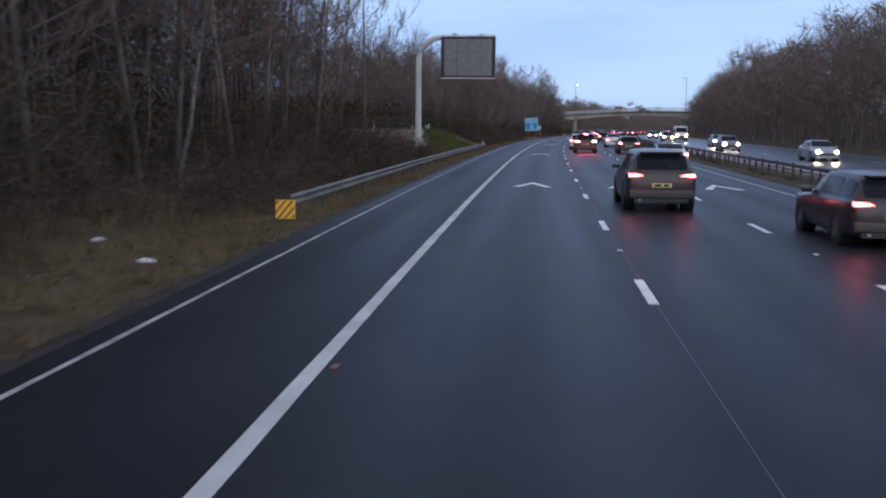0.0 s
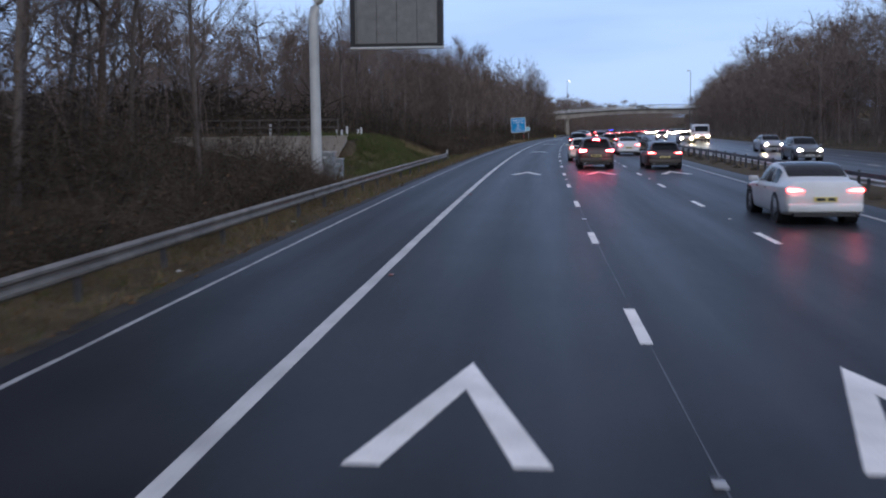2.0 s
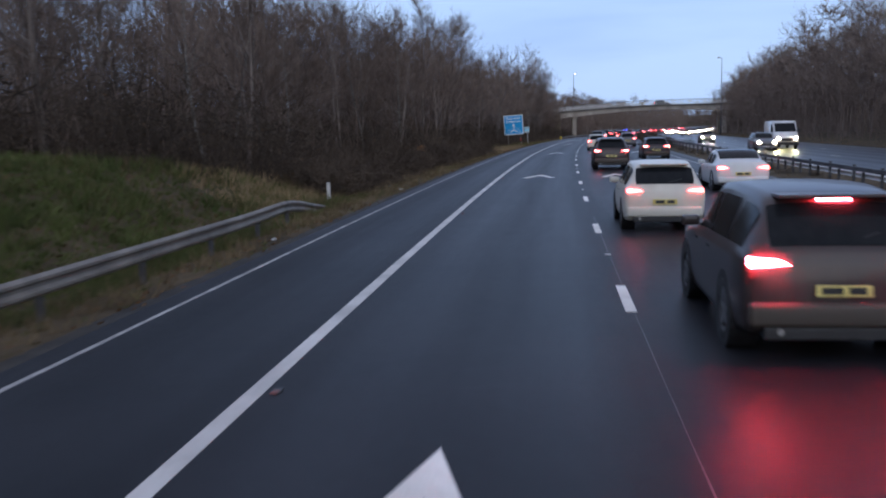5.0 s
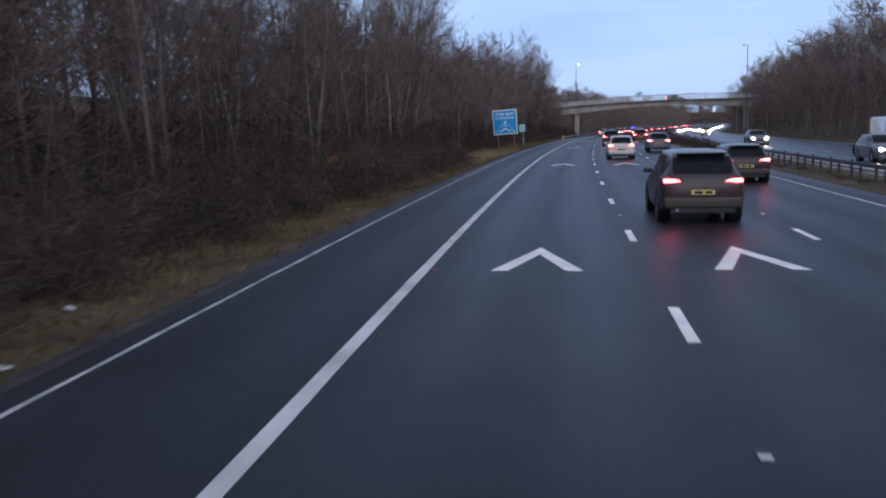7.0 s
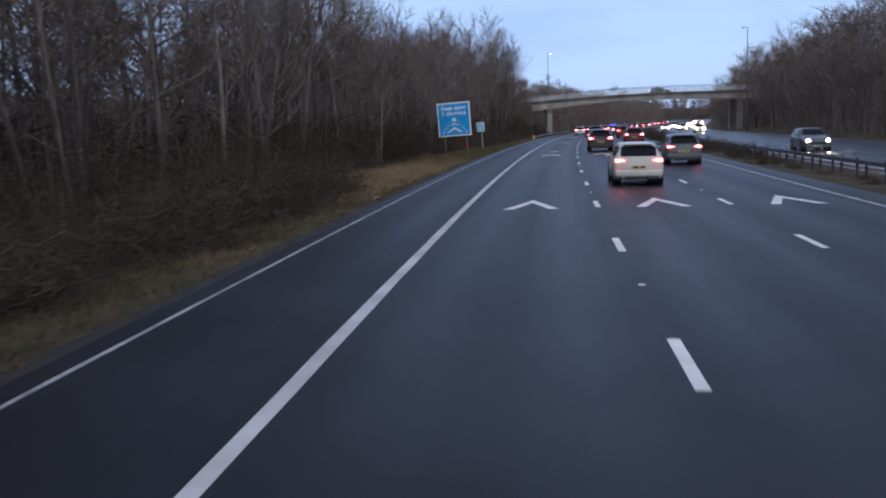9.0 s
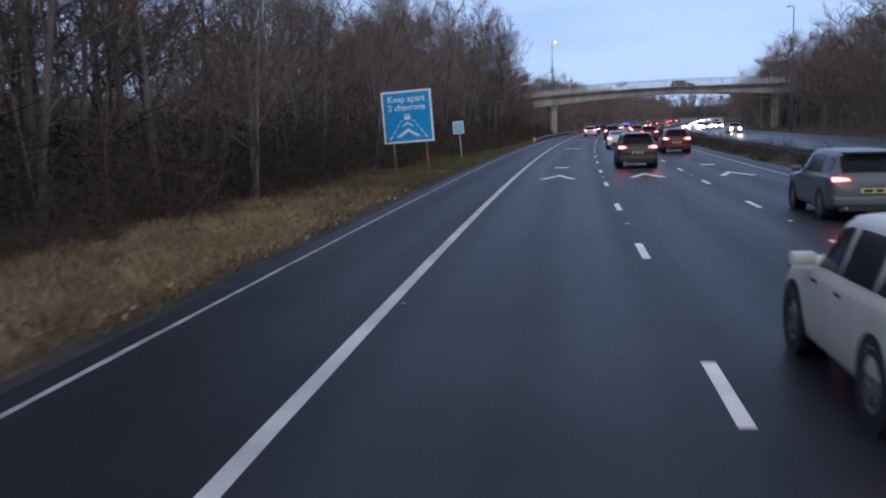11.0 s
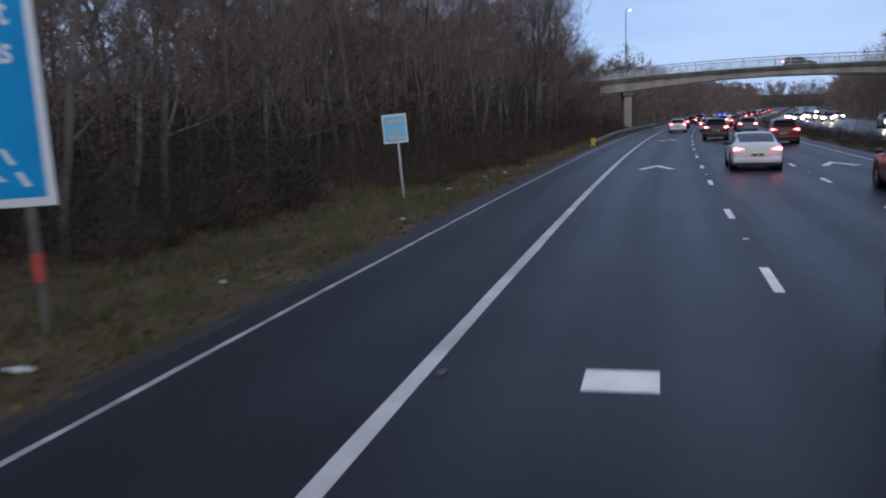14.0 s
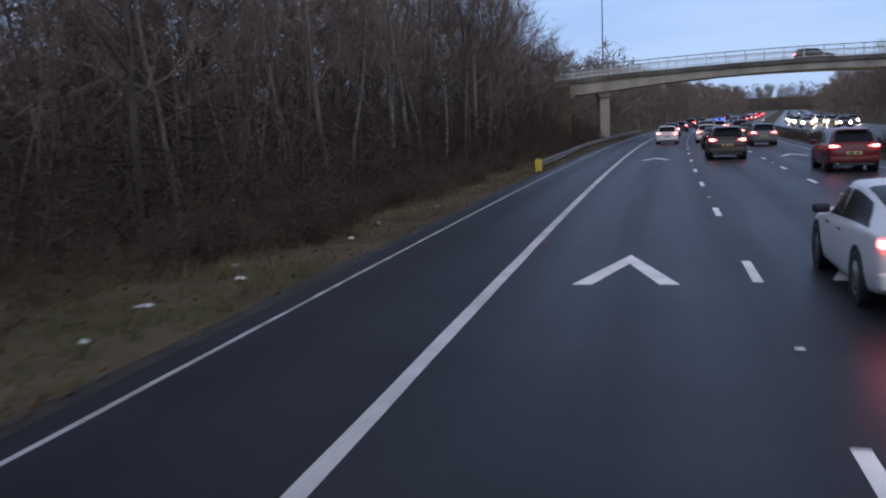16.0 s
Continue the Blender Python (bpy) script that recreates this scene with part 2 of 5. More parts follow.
SIGN_BACK = mat("sign_back", (0.20, 0.20, 0.20), (0.28, 0.28, 0.28), rough=0.5, metal=0.4)
ORANGE = mat("amber_reflector", (0.93, 0.47, 0.03), (0.98, 0.56, 0.06), rough=0.4)
BROWN_STRIPE = mat("dark_stripe", (0.20, 0.08, 0.02), (0.26, 0.11, 0.03), rough=0.5)
YELLOW = mat("yellow_reflector", (0.88, 0.66, 0.03), (0.95, 0.74, 0.06), rough=0.4)
PLATE_YELLOW = mat("yellow_plate", (0.66, 0.54, 0.16), (0.74, 0.62, 0.22), rough=0.4, bump=0)
PLATE_WHITE = mat("white_plate", (0.7, 0.7, 0.68), (0.8, 0.8, 0.78), rough=0.4, bump=0)
TAIL = mat("lit_tail_lamp", (0.5, 0.02, 0.02), (0.6, 0.03, 0.03), rough=0.3, bump=0, emit=(1.0, 0.07, 0.07), power=17.0)
TAIL_CORE = mat("bright_tail_lamp_core", (0.6, 0.1, 0.1), (0.7, 0.12, 0.12), rough=0.3, bump=0, emit=(1.0, 0.26, 0.24), power=70.0)
BRAKE = mat("lit_brake_lamp", (0.5, 0.02, 0.02), (0.6, 0.03, 0.03), rough=0.3, bump=0, emit=(1.0, 0.05, 0.07), power=210.0)
TAIL_DULL = mat("red_lamp_glass", (0.22, 0.012, 0.014), (0.28, 0.02, 0.02), rough=0.2, bump=0)
HEAD = mat("lit_headlamp", (0.8, 0.8, 0.75), (0.9, 0.9, 0.85), rough=0.2, bump=0, emit=(1.0, 0.78, 0.50), power=800.0)
LAMP_GLASS = mat("clear_lamp_glass", (0.20, 0.21, 0.22), (0.30, 0.31, 0.32), rough=0.12, bump=0, spec=0.6)
HEAD_DIM = mat("dim_headlamp", (0.8, 0.8, 0.75), (0.9, 0.9, 0.85), rough=0.2, bump=0, emit=(1.0, 0.90, 0.75), power=14.0)
LAMP_GLOW = mat("street_lamp_glow", (0.8, 0.8, 0.8), rough=0.3, bump=0, emit=(1.0, 0.95, 0.85), power=16.0)
BLUE_BEACON = mat("blue_beacon", (0.05, 0.08, 0.6), rough=0.3, bump=0, emit=(0.03, 0.07, 1.0), power=9.0)
LITTER = mat("white_litter", (0.5, 0.5, 0.48), (0.72, 0.72, 0.7), rough=0.7, bump=0.1, vary=0.2)
RED_CLOTH = mat("red_band", (0.40, 0.05, 0.04), (0.5, 0.09, 0.07), rough=0.7)
WOOD = mat("weathered_wood", (0.055, 0.046, 0.038), (0.13, 0.11, 0.09), rough=0.85, scale=3, fine=40, bump=0.3)
MARKER = mat("white_marker_post", (0.55, 0.55, 0.53), (0.70, 0.70, 0.68), rough=0.6)
STUD_GLASS = mat("stud_reflector", (0.75, 0.76, 0.78), (0.85, 0.86, 0.88), rough=0.25, bump=0)
STUD_RED = mat("red_stud_reflector", (0.34, 0.12, 0.11), (0.42, 0.16, 0.14), rough=0.25, bump=0)


def paint(name, c, rough=0.28, dirt=0.5):
    d = tuple(a * (1 - dirt) + b * dirt for a, b in zip(c, (0.075, 0.060, 0.048)))
    return mat(name, d, c, rough=rough, metal=0.0, scale=1.1, fine=5, bump=0, coat=0.12, spec=0.28)


PAINTS = {
    "brown": paint("dark_brown_paint", (0.045, 0.034, 0.036)), "plum": paint("dark_plum_paint", (0.030, 0.022, 0.030)),
    "white": paint("white_paint", (0.72, 0.72, 0.70), dirt=0.12), "cream": paint("warm_white_paint", (0.70, 0.66, 0.56), dirt=0.15),
    "silver": paint("silver_paint", (0.36, 0.37, 0.39), dirt=0.3), "red": paint("dark_red_paint", (0.13, 0.014, 0.017), dirt=0.25),
    "black": paint("black_paint", (0.018, 0.018, 0.02), dirt=0.25), "grey": paint("grey_paint", (0.13, 0.14, 0.15), dirt=0.3),
    "dust": paint("road_dusted_paint", (0.072, 0.060, 0.050), rough=0.6, dirt=0.4),
    "blue": paint("dark_blue_paint", (0.025, 0.035, 0.07), dirt=0.25),
}


# ---- mesh helpers ----
def mesh(name, verts, faces, material=None, flat=True):
    me = bpy.data.meshes.new(name)
    me.from_pydata([tuple(v) for v in verts], [], faces)
    if material:
        me.materials.append(material)
    if not flat:
        me.polygons.foreach_set("use_smooth", [True] * len(me.polygons))
    me.update()
    return me


def bm_mesh(name, bm, material=None, flat=True):
    me = bpy.data.meshes.new(name)
    bm.to_mesh(me)
    bm.free()
    if material:
        me.materials.append(material)
    if not flat:
        me.polygons.foreach_set("use_smooth", [True] * len(me.polygons))
    return me


def part(name, bm, material, parent, label="", flat=True, m=None):
    me = bm if isinstance(bm, bpy.types.Mesh) else bm_mesh(name, bm, material, flat)
    ob = new(name, me)
    ob.parent = parent
    if m is not None:
        ob.matrix_basis = m
    if label:
        tagged(ob, label)
    return ob


def thing(name, m, label, category, group="", kind=""):
    ob = new(name)
    ob.empty_display_size = 0.2
    ob.matrix_basis = m
    return tagged(ob, label, category, group, kind)


def box(bm, x0, x1, y0, y1, z0, z1, bevel=0.0):
    vs = [bm.verts.new(p) for p in ((x0, y0, z0), (x1, y0, z0), (x1, y1, z0), (x0, y1, z0), (x0, y0, z1), (x1, y0, z1), (x1, y1, z1), (x0, y1, z1))]
    fs = [bm.faces.new([vs[i] for i in f]) for f in ((3, 2, 1, 0), (4, 5, 6, 7), (0, 1, 5, 4), (1, 2, 6, 5), (2, 3, 7, 6), (3, 0, 4, 7))]
    if bevel:
        edges = list({e for f in fs for e in f.edges})
        bmesh.ops.bevel(bm, geom=edges, offset=bevel, segments=2, profile=0.6, affect="EDGES")
    return bm


def boxed(x0, x1, y0, y1, z0, z1, bevel=0.0):
    return box(bmesh.new(), x0, x1, y0, y1, z0, z1, bevel)


def tube(bm, pts, radii, sides=8, cap=True):
    """A tapered tube along the points."""
    rings, pts = [], [Vector(p) for p in pts]
    for i, p in enumerate(pts):
        d = (pts[min(i + 1, len(pts) - 1)] - pts[max(i - 1, 0)]).normalized()
        a = d.orthogonal().normalized() if abs(d.z) < 0.9 else (d.cross(Vector((0, 1, 0)))).normalized()
        b = d.cross(a)
        rings.append([bm.verts.new(p + radii[i] * (math.cos(2 * math.pi * k / sides) * a + math.sin(2 * math.pi * k / sides) * b)) for k in range(sides)])
    for r, q in zip(rings, rings[1:]):
        for k in range(sides):
            bm.faces.new((r[k], r[(k + 1) % sides], q[(k + 1) % sides], q[k]))
    if cap:
        bm.faces.new(rings[0][::-1])
        bm.faces.new(rings[-1])
    return bm


def rod(a, b, r, sides=8, r2=None):
    return tube(bmesh.new(), (a, b), (r, r if r2 is None else r2), sides)


def prism(bm, poly, z0, z1):
    """An upright prism on a polygon of (x, y)."""
    lo, hi = [bm.verts.new((x, y, z0)) for x, y in poly], [bm.verts.new((x, y, z1)) for x, y in poly]
    k = len(poly)
    bm.faces.new(lo[::-1])
    bm.faces.new(hi)
    for i in range(k):
        bm.faces.new((lo[i], lo[(i + 1) % k], hi[(i + 1) % k], hi[i]))
    return bm


def lathe(profile, sides=20):
    """A ring turned about the x axis from (x, radius) points."""
    bm = bmesh.new()
    rings = [[bm.verts.new((x, r * math.cos(2 * math.pi * k / sides), r * math.sin(2 * math.pi * k / sides))) for k in range(sides)] for x, r in profile]
    for r, q in zip(rings, rings[1:]):
        for k in range(sides):
            bm.faces.new((r[k], q[k], q[(k + 1) % sides], r[(k + 1) % sides]))
    return bm


# ---- ground, roads and markings ----
def steps(a, b, near=4.0):
    ys, y = [], a
    while y < b:
        ys.append(y)
        y += near if -20 <= y < 420 else (12.0 if y < 700 else 60.0)
    return ys + [b]


def sheet(name, lats, ys, height, material, lane=False):
    verts = [P(x, y, height(x, y)) for y in ys for x in lats]
    w = len(lats)
    me = mesh(name, verts, [(j * w + i, j * w + i + 1, (j + 1) * w + i + 1, (j + 1) * w + i) for j in range(len(ys) - 1) for i in range(w - 1)], material, flat=False)
    if lane:
        me.attributes.new("lane", "FLOAT_VECTOR", "POINT").data.foreach_set("vector", [c for y in ys for x in lats for c in (x, y, 0.0)])
    return new(name, me)


left_side = [-900, -400, -200, -120, -80, -60] + [-50 + 2.5 * i for i in range(13)] + [-19 + i * 0.75 for i in range(18)] + [-5.6, -5.262]
middle = [-5.0, 0.0, 9.2, 9.452, 10.2, 11.2, 12.2, 13.0, 13.398, 13.6, 20.0, 26.7]
right_side = [26.902, 27.6, 28.5, 30, 32, 35, 40, 46, 54, 64, 80, 120, 200, 400, 900]
ground = sheet("ground", left_side + middle + right_side, sorted(steps(-140, 2400, 3.0) + [82.88, 83.12]), bank, EARTH)
tagged(ground, "brown winter earth and leaf litter under trees", "ground", kind="structure")
margin = sheet("soil_margin", [-5.95, -5.8, -5.6, -5.45, -5.262], steps(-30, 420, 0.8), lambda x, y: bank(x, y) + (0.012 if x > -5.75 else -0.05) + 0.02 * noise.noise((x * 3, y * 1.3, 8)), MUD)
tagged(margin, "strip of dark wet soil along the asphalt edge", "soil", kind="structure")
road = sheet("road", [-5.26 + 14.71 * i / 14 for i in range(15)], steps(-140, 990), lambda x, y: 0.0, ASPHALT, True)
tagged(road, "damp dark asphalt motorway carriageway with wheel tracks", "road", kind="structure")
opposite = sheet("road_opposite", [13.4 + 13.5 * i / 12 for i in range(13)], steps(-140, 990), lambda x, y: 0.0, WET_ASPHALT, True)
tagged(opposite, "wet asphalt carriageway of the oncoming traffic", "road", kind="structure")
for ob, lats in ((road, (-5.26, 9.45)), (opposite, (13.4, 26.9))):
    ys = steps(-140, 700)
    for lat in lats:
        vs = [q for y in ys for q in (P(lat, y, -0.002), P(lat, y, -0.16))]
        part("road_edge", mesh("road_edge", vs, [(2 * i, 2 * i + 1, 2 * i + 3, 2 * i + 2) for i in range(len(ys) - 1)], ASPHALT), None, ob)


def strip(name, lat, width, y0, y1, material, parent, up=0.006, step=4.0, ragged=0.0):
    k = max(1, int((y1 - y0) / step))
    ys = [y0 + (y1 - y0) * i / k for i in range(k + 1)]
    vs, fs = [], []
    for y in ys:
        w = width / 2
        a, b = w + ragged * noise.noise((lat, y * 1.3, 1)), w + ragged * noise.noise((lat, y * 1.3, 9))
        vs += [P(lat - a, y, 0.0), P(lat - a, y, up), P(lat + b, y, up), P(lat + b, y, 0.0)]
    for i in range(k):
        a, b = 4 * i, 4 * i + 4
        fs += [(a + j, a + j + 1, b + j + 1, b + j) for j in range(3)]
    fs += [(0, 1, 2, 3), (4 * k + 3, 4 * k + 2, 4 * k + 1, 4 * k)]
    return part(name, mesh(name, vs, fs, material), None, parent)


LINE_S, LINE_E, LINE_D, LANE = -2.452, -4.852, 1.203, 3.55
EDGE_R = LINE_D + 2 * LANE
strip("solid_line", LINE_S, 0.17, -40, 900, LINE_PAINT, road, step=1.5, ragged=0.012)
strip("shoulder_line", LINE_E, 0.072, -40, 900, OLD_PAINT, road, step=1.2, ragged=0.02)
strip("reserve_line", EDGE_R, 0.15, -40, 900, OLD_PAINT, road, step=3)
strip("solid_line", 15.0, 0.15, -40, 900, OLD_PAINT, opposite, step=4)
strip("solid_line", 25.6, 0.18, -40, 900, OLD_PAINT, opposite, step=4)
for lat in (LINE_D + 0.03,):
    strip("lane_joint", lat, 0.014, -40, 96, JOINT, road, up=0.003, step=0.9, ragged=0.011)


def dash_bm(w, l):
    bm = boxed(-w / 2, w / 2, -l, 0, 0, 0.006)
    return bm_mesh("lane_dash", bm, PAINT)


dash = dash_bm(0.14, 2.0)
for k in range(-4, 60):
    y = 13.056 + 9 * k + {2: 0.25, 3: 0.5, 4: 0.4, 5: 0.2, 19: -0.26, 21: -0.1, 22: 0.19, 23: -0.16, 24: 0.48, 25: 0.33, 26: 0.33, 27: 0.82}.get(k, 0.0)
    for lat in (LINE_D, LINE_D + LANE):
        part("lane_dash", dash, None, road, m=flat(lat, y))
    if k % 2 == 0:
        for lat in (18.5, 22.1):
            part("lane_dash", dash, None, opposite, m=flat(lat, y))


def chevron_bm():
    h, w, s, t = 2.95, 0.74, 0.275, 0.98
    return prism(bmesh.new(), [(-w, -h), (-w + s, -h), (0, -t), (w - s, -h), (w, -h), (0, 0)], 0, 0.006)


chev = bm_mesh("chevron", chevron_bm(), PAINT)
bar = bm_mesh("cross_bar", boxed(-0.33, 0.33, -0.68, 0, 0, 0.006), PAINT)
for k in range(-1, 9):
    for lane in range(3):
        part("chevron", chev, None, road, m=flat((LINE_S + LINE_D) / 2 + 0.02 + LANE * lane, 37.795 + 40 * k + {0: -0.15, 2: 0.35, 4: 0.82, 5: 1.52}.get(k, 0.0)))
for lane in range(3):
    part("cross_bar", bar, None, road, m=flat((LINE_S + LINE_D) / 2 + LANE * lane, 205.40))
stud_base = bm_mesh("road_stud", boxed(-0.045, 0.045, -0.06, 0.06, 0, 0.016, 0.006), DARK_STEEL)
lens = bm_mesh("reflector", boxed(-0.05, 0.05, -0.015, 0.015, 0, 0.022, 0.004), STUD_GLASS)
red_lens = bm_mesh("reflector", boxed(-0.032, 0.032, -0.012, 0.012, 0, 0.02, 0.004), STUD_RED)
for k in range(0, 24):
    for lat, y, g in ((LINE_D, 16.5, lens), (LINE_D + LANE, 16.5, lens), (LINE_S + 0.19, 7.3, red_lens)):
        s = part("road_stud", stud_base, None, road, m=flat(lat, y + 18 * k, 0.001))
        part("reflector", g, None, s, m=Matrix.Translation((0, -0.07, 0.004)))
# old sealing scars across the lanes
for x0, y0, x1, y1 in ((-1.75, 57.6, -1.35, 64.2), (0.42, 58.0, 0.46, 61.0), (0.48, 62.2, 0.42, 65.0), (2.0, 58.2, 1.75, 66.4), (4.9, 64.0, 4.75, 66.8)):
    d = Vector((x1 - x0, y1 - y0, 0)).normalized().cross(Vector((0, 0, 1))) * 0.008
    part("sealed_crack", mesh("sealed_crack", [P(x0 - d.x, y0, 0.004), P(x0 + d.x, y0, 0.004), P(x1 + d.x, y1, 0.004), P(x1 - d.x, y1, 0.004)], [(0, 1, 2, 3)], JOINT), None, road)


# ---- safety barriers ----
W_FRONT = [(0.045, 0.0), (0.0, 0.045), (0.0, 0.085), (0.055, 0.13), (0.055, 0.17), (0.0, 0.215), (0.0, 0.255), (0.045, 0.30)]


def w_beam(side, z0):
    """The corrugated beam, its face towards the road on that side."""
    front = [(-side * a, z0 + b) for a, b in W_FRONT]
    return front + [(-side * (a + 0.012), z0 + b) for a, b in W_FRONT[::-1]]


def barrier(label, lat, y0, y1, z0, side, material, post_step, shape="w", end=None, group="", drop=False):
    ob = tagged(new("crash_barrier"), label, "crash barrier", group)
    base = P(lat(y0), y0, 0)
    ob.matrix_basis = Matrix.Translation(base)
    inv = Matrix.Translation(-base)
    y = y0
    while y < y1 - 0.1:
        e = min(y + 4.0, y1)
        prof = w_beam(side, z0) if shape == "w" else [(-0.06, z0), (0.06, z0), (0.06, z0 + 0.15), (-0.06, z0 + 0.15)]
        k = len(prof)
        ys = [y + (e - y + 0.02) * i / 3 for i in range(4)]
        low = [0.0 if not drop or v < y1 - 9 else -0.72 * smooth(y1 - 9, y1, v) for v in ys]
        vs = [inv @ P(lat(v) + a, v, b + d) for v, d in zip(ys, low) for a, b in prof]
        fs = [(j * k + i, j * k + (i + 1) % k, (j + 1) * k + (i + 1) % k, (j + 1) * k + i) for j in range(3) for i in range(k)]
        fs += [tuple(range(k))[::-1], tuple(3 * k + i for i in range(k))]
        part("beam", mesh("beam", vs, fs, material), None, ob)
        y = e
    y = y0 + 0.6
    post = bm_mesh("post", boxed(-0.05, 0.05, -0.03, 0.03, -1.0, z0 + 0.22, 0.008), DARK_STEEL)
    while y < y1 - (6 if drop else 0.3):
        g = bank(lat(y), y)
        part("post", post, None, ob, m=inv @ at(lat(y) + side * -0.11 if shape == "w" else lat(y), y, 0.0))
        y += post_step
    return ob


def left_rail(y):
    return -6.35 - 0.75 * smooth(90, 104, y)


rail = barrier("weathered grey corrugated steel crash barrier along the verge", left_rail, 21.5, 103.5, 0.265, 1, STEEL, 3.2, group="crash barriers", drop=True)
barrier("dark box-section steel barrier on posts in the central reserve", lambda y: 11.15, -40, 440, 0.50, -1, DARK_STEEL, 3.2, "box", group="crash barriers")
barrier("pale corrugated steel barrier beside the oncoming carriageway", lambda y: 11.6, -40, 188, 0.2, 1, PALE_STEEL, 3.2, group="crash barriers")
barrier("pale corrugated steel barrier leading to the bridge pier", lambda y: -5.95 - 0.9 * smooth(268, 310, y), 268.6, 372, 0.06, 1, STEEL, 3.2, group="crash barriers")


def end_marker(m, label, material, w, h, stripes):
    ob = thing("barrier_terminal", m, label, "barrier end")
    part("face_plate", boxed(-w / 2, w / 2, -0.02, 0.02, 0.32, 0.32 + h, 0.015), material, ob)
    part("post", boxed(-0.05, 0.05, 0.03, 0.12, -0.7, 0.34 + h * 0.8, 0.01), DARK_STEEL, ob)
    part("nose", boxed(-0.12, 0.12, 0.02, 0.55, 0.38, 0.34 + h * 0.8, 0.03), STEEL, ob)
    for i in range(stripes):
        c = -w / 2 - h * 0.8 + (i + 0.3) * (w + h * 0.8) / stripes
        band = [(c, 0.012), (c + 0.065, 0.012), (c + 0.065 + h * 0.8, h - 0.012), (c + h * 0.8, h - 0.012)]
        for s in (-1, 1):
            # cut the band off at the plate's edge
            kept = []
            for (a, b), (a2, b2) in zip(band, band[1:] + band[:1]):
                d, d2 = w / 2 - 0.012 - s * a, w / 2 - 0.012 - s * a2
                if d >= 0:
                    kept.append((a, b))
                if d * d2 < 0:
                    kept.append((a + (a2 - a) * d / (d - d2), b + (b2 - b) * d / (d - d2)))
            band = kept or band[:0]
            if not band:
                break
        if len(band) > 2:
            lo, hi = [(a, -0.026, 0.32 + b) for a, b in band], [(a, -0.019, 0.32 + b) for a, b in band]
            k = len(band)
            part("stripe", mesh("stripe", lo + hi, [tuple(range(k))] + [(j, j + k, (j + 1) % k + k, (j + 1) % k) for j in range(k)], BROWN_STRIPE), None, ob)
    return ob


end_marker(at(-6.38, 21.0, -0.30), "amber reflective barrier end with dark diagonal stripes", ORANGE, 0.48, 0.46, 5)
end_marker(at(-5.85, 268.2, -0.42), "yellow reflective barrier end with dark diagonal stripes", YELLOW, 0.30, 0.62, 5)


# ---- gantry with the unlit message sign ----
def gantry():
    g = bank(-9.7, 70.2)
    ob = thing("sign_gantry", at(-9.7, 70.2, g), "pale grey tubular cantilever gantry with an unlit message sign", "gantry")
    top, r = 8.62 - g, 0.2
    pts = [(0, 0, -0.6), (0, 0, 0.6), (0, 0, top - 1.7)]
    pts += [(1.7 - 1.7 * math.cos(a), 0, top - 1.7 + 1.7 * math.sin(a)) for a in [math.pi / 2 * i / 10 for i in range(1, 11)]]
    pts += [(5.65, 0, top)]
    part("post", tube(bmesh.new(), pts, [0.24, 0.24] + [r] * (len(pts) - 2), 18), GREY_PAINT, ob, flat=False)
    part("collar", rod((0, 0, top - 1.85), (0, 0, top - 1.75), 0.235, 18), GREY_PAINT, ob)
    part("base_plate", boxed(-0.4, 0.4, -0.4, 0.4, -0.1, 0.05, 0.02), CONCRETE, ob)
    part("access_hatch", boxed(-0.1, 0.1, -0.26, -0.2, 0.7, 1.5, 0.01), GREY_PAINT, ob)
    s = part("message_sign", boxed(1.72, 5.68, -0.62, -0.22, top - 2.92, top + 0.02, 0.04), BLACK, ob, "black framed matrix sign, switched off")
    part("display", boxed(1.95, 5.46, -0.64, -0.60, top - 2.78, top - 0.16), SCREEN, s)
    for i in range(5):
        x = 2.0 + i * 0.86
        part("hood_rib", boxed(x, x + 0.02, -0.66, -0.62, top - 2.78, top - 0.16), BLACK, s)
    part("bottom_ledge", boxed(1.72, 5.68, -0.66, -0.2, top - 3.0, top - 2.92, 0.01), GREY_PAINT, s)
    part("bracket", boxed(2.6, 2.9, -0.3, 0.05, top - 0.6, top + 0.24, 0.01), GREY_PAINT, ob)
    part("bracket", boxed(4.5, 4.8, -0.3, 0.05, top - 0.6, top + 0.24, 0.01), GREY_PAINT, ob)
    part("lamp", boxed(2.5, 2.75, -0.1, 0.1, top + 0.2, top + 0.32, 0.03), GREY_PAINT, ob)
    return ob


gantry()


# ---- headwall, cabinets, post-and-rail fence, marker posts ----
def headwall():
    ob = thing("headwall", at(-11.15, 83.0, 0.0), "stained pale concrete retaining wall with a sloping end", "wall")
    m = Matrix.Rotation(radians(90), 4, "X")
    bm = prism(bmesh.new(), [(-11.5, -0.9), (-1.25, -0.9), (-1.0, -0.5), (0.1, 1.5), (0.1, 1.78), (-11.5, 1.78)], -0.2, 0.2)
    bmesh.ops.transform(bm, matrix=m, verts=bm.verts)
    bmesh.ops.bevel(bm, geom=list(bm.edges), offset=0.02, segments=1, affect="EDGES")
    part("wall", bm, CONCRETE, ob)
    part("coping", boxed(-11.5, 0.13, -0.24, 0.24, 1.78, 1.86, 0.02), CONCRETE, ob)
    for x in (-6.0, -3.0):
        part("joint", boxed(x, x + 0.02, -0.206, -0.19, -0.8, 1.77), BLACK, ob)
    return ob


headwall()


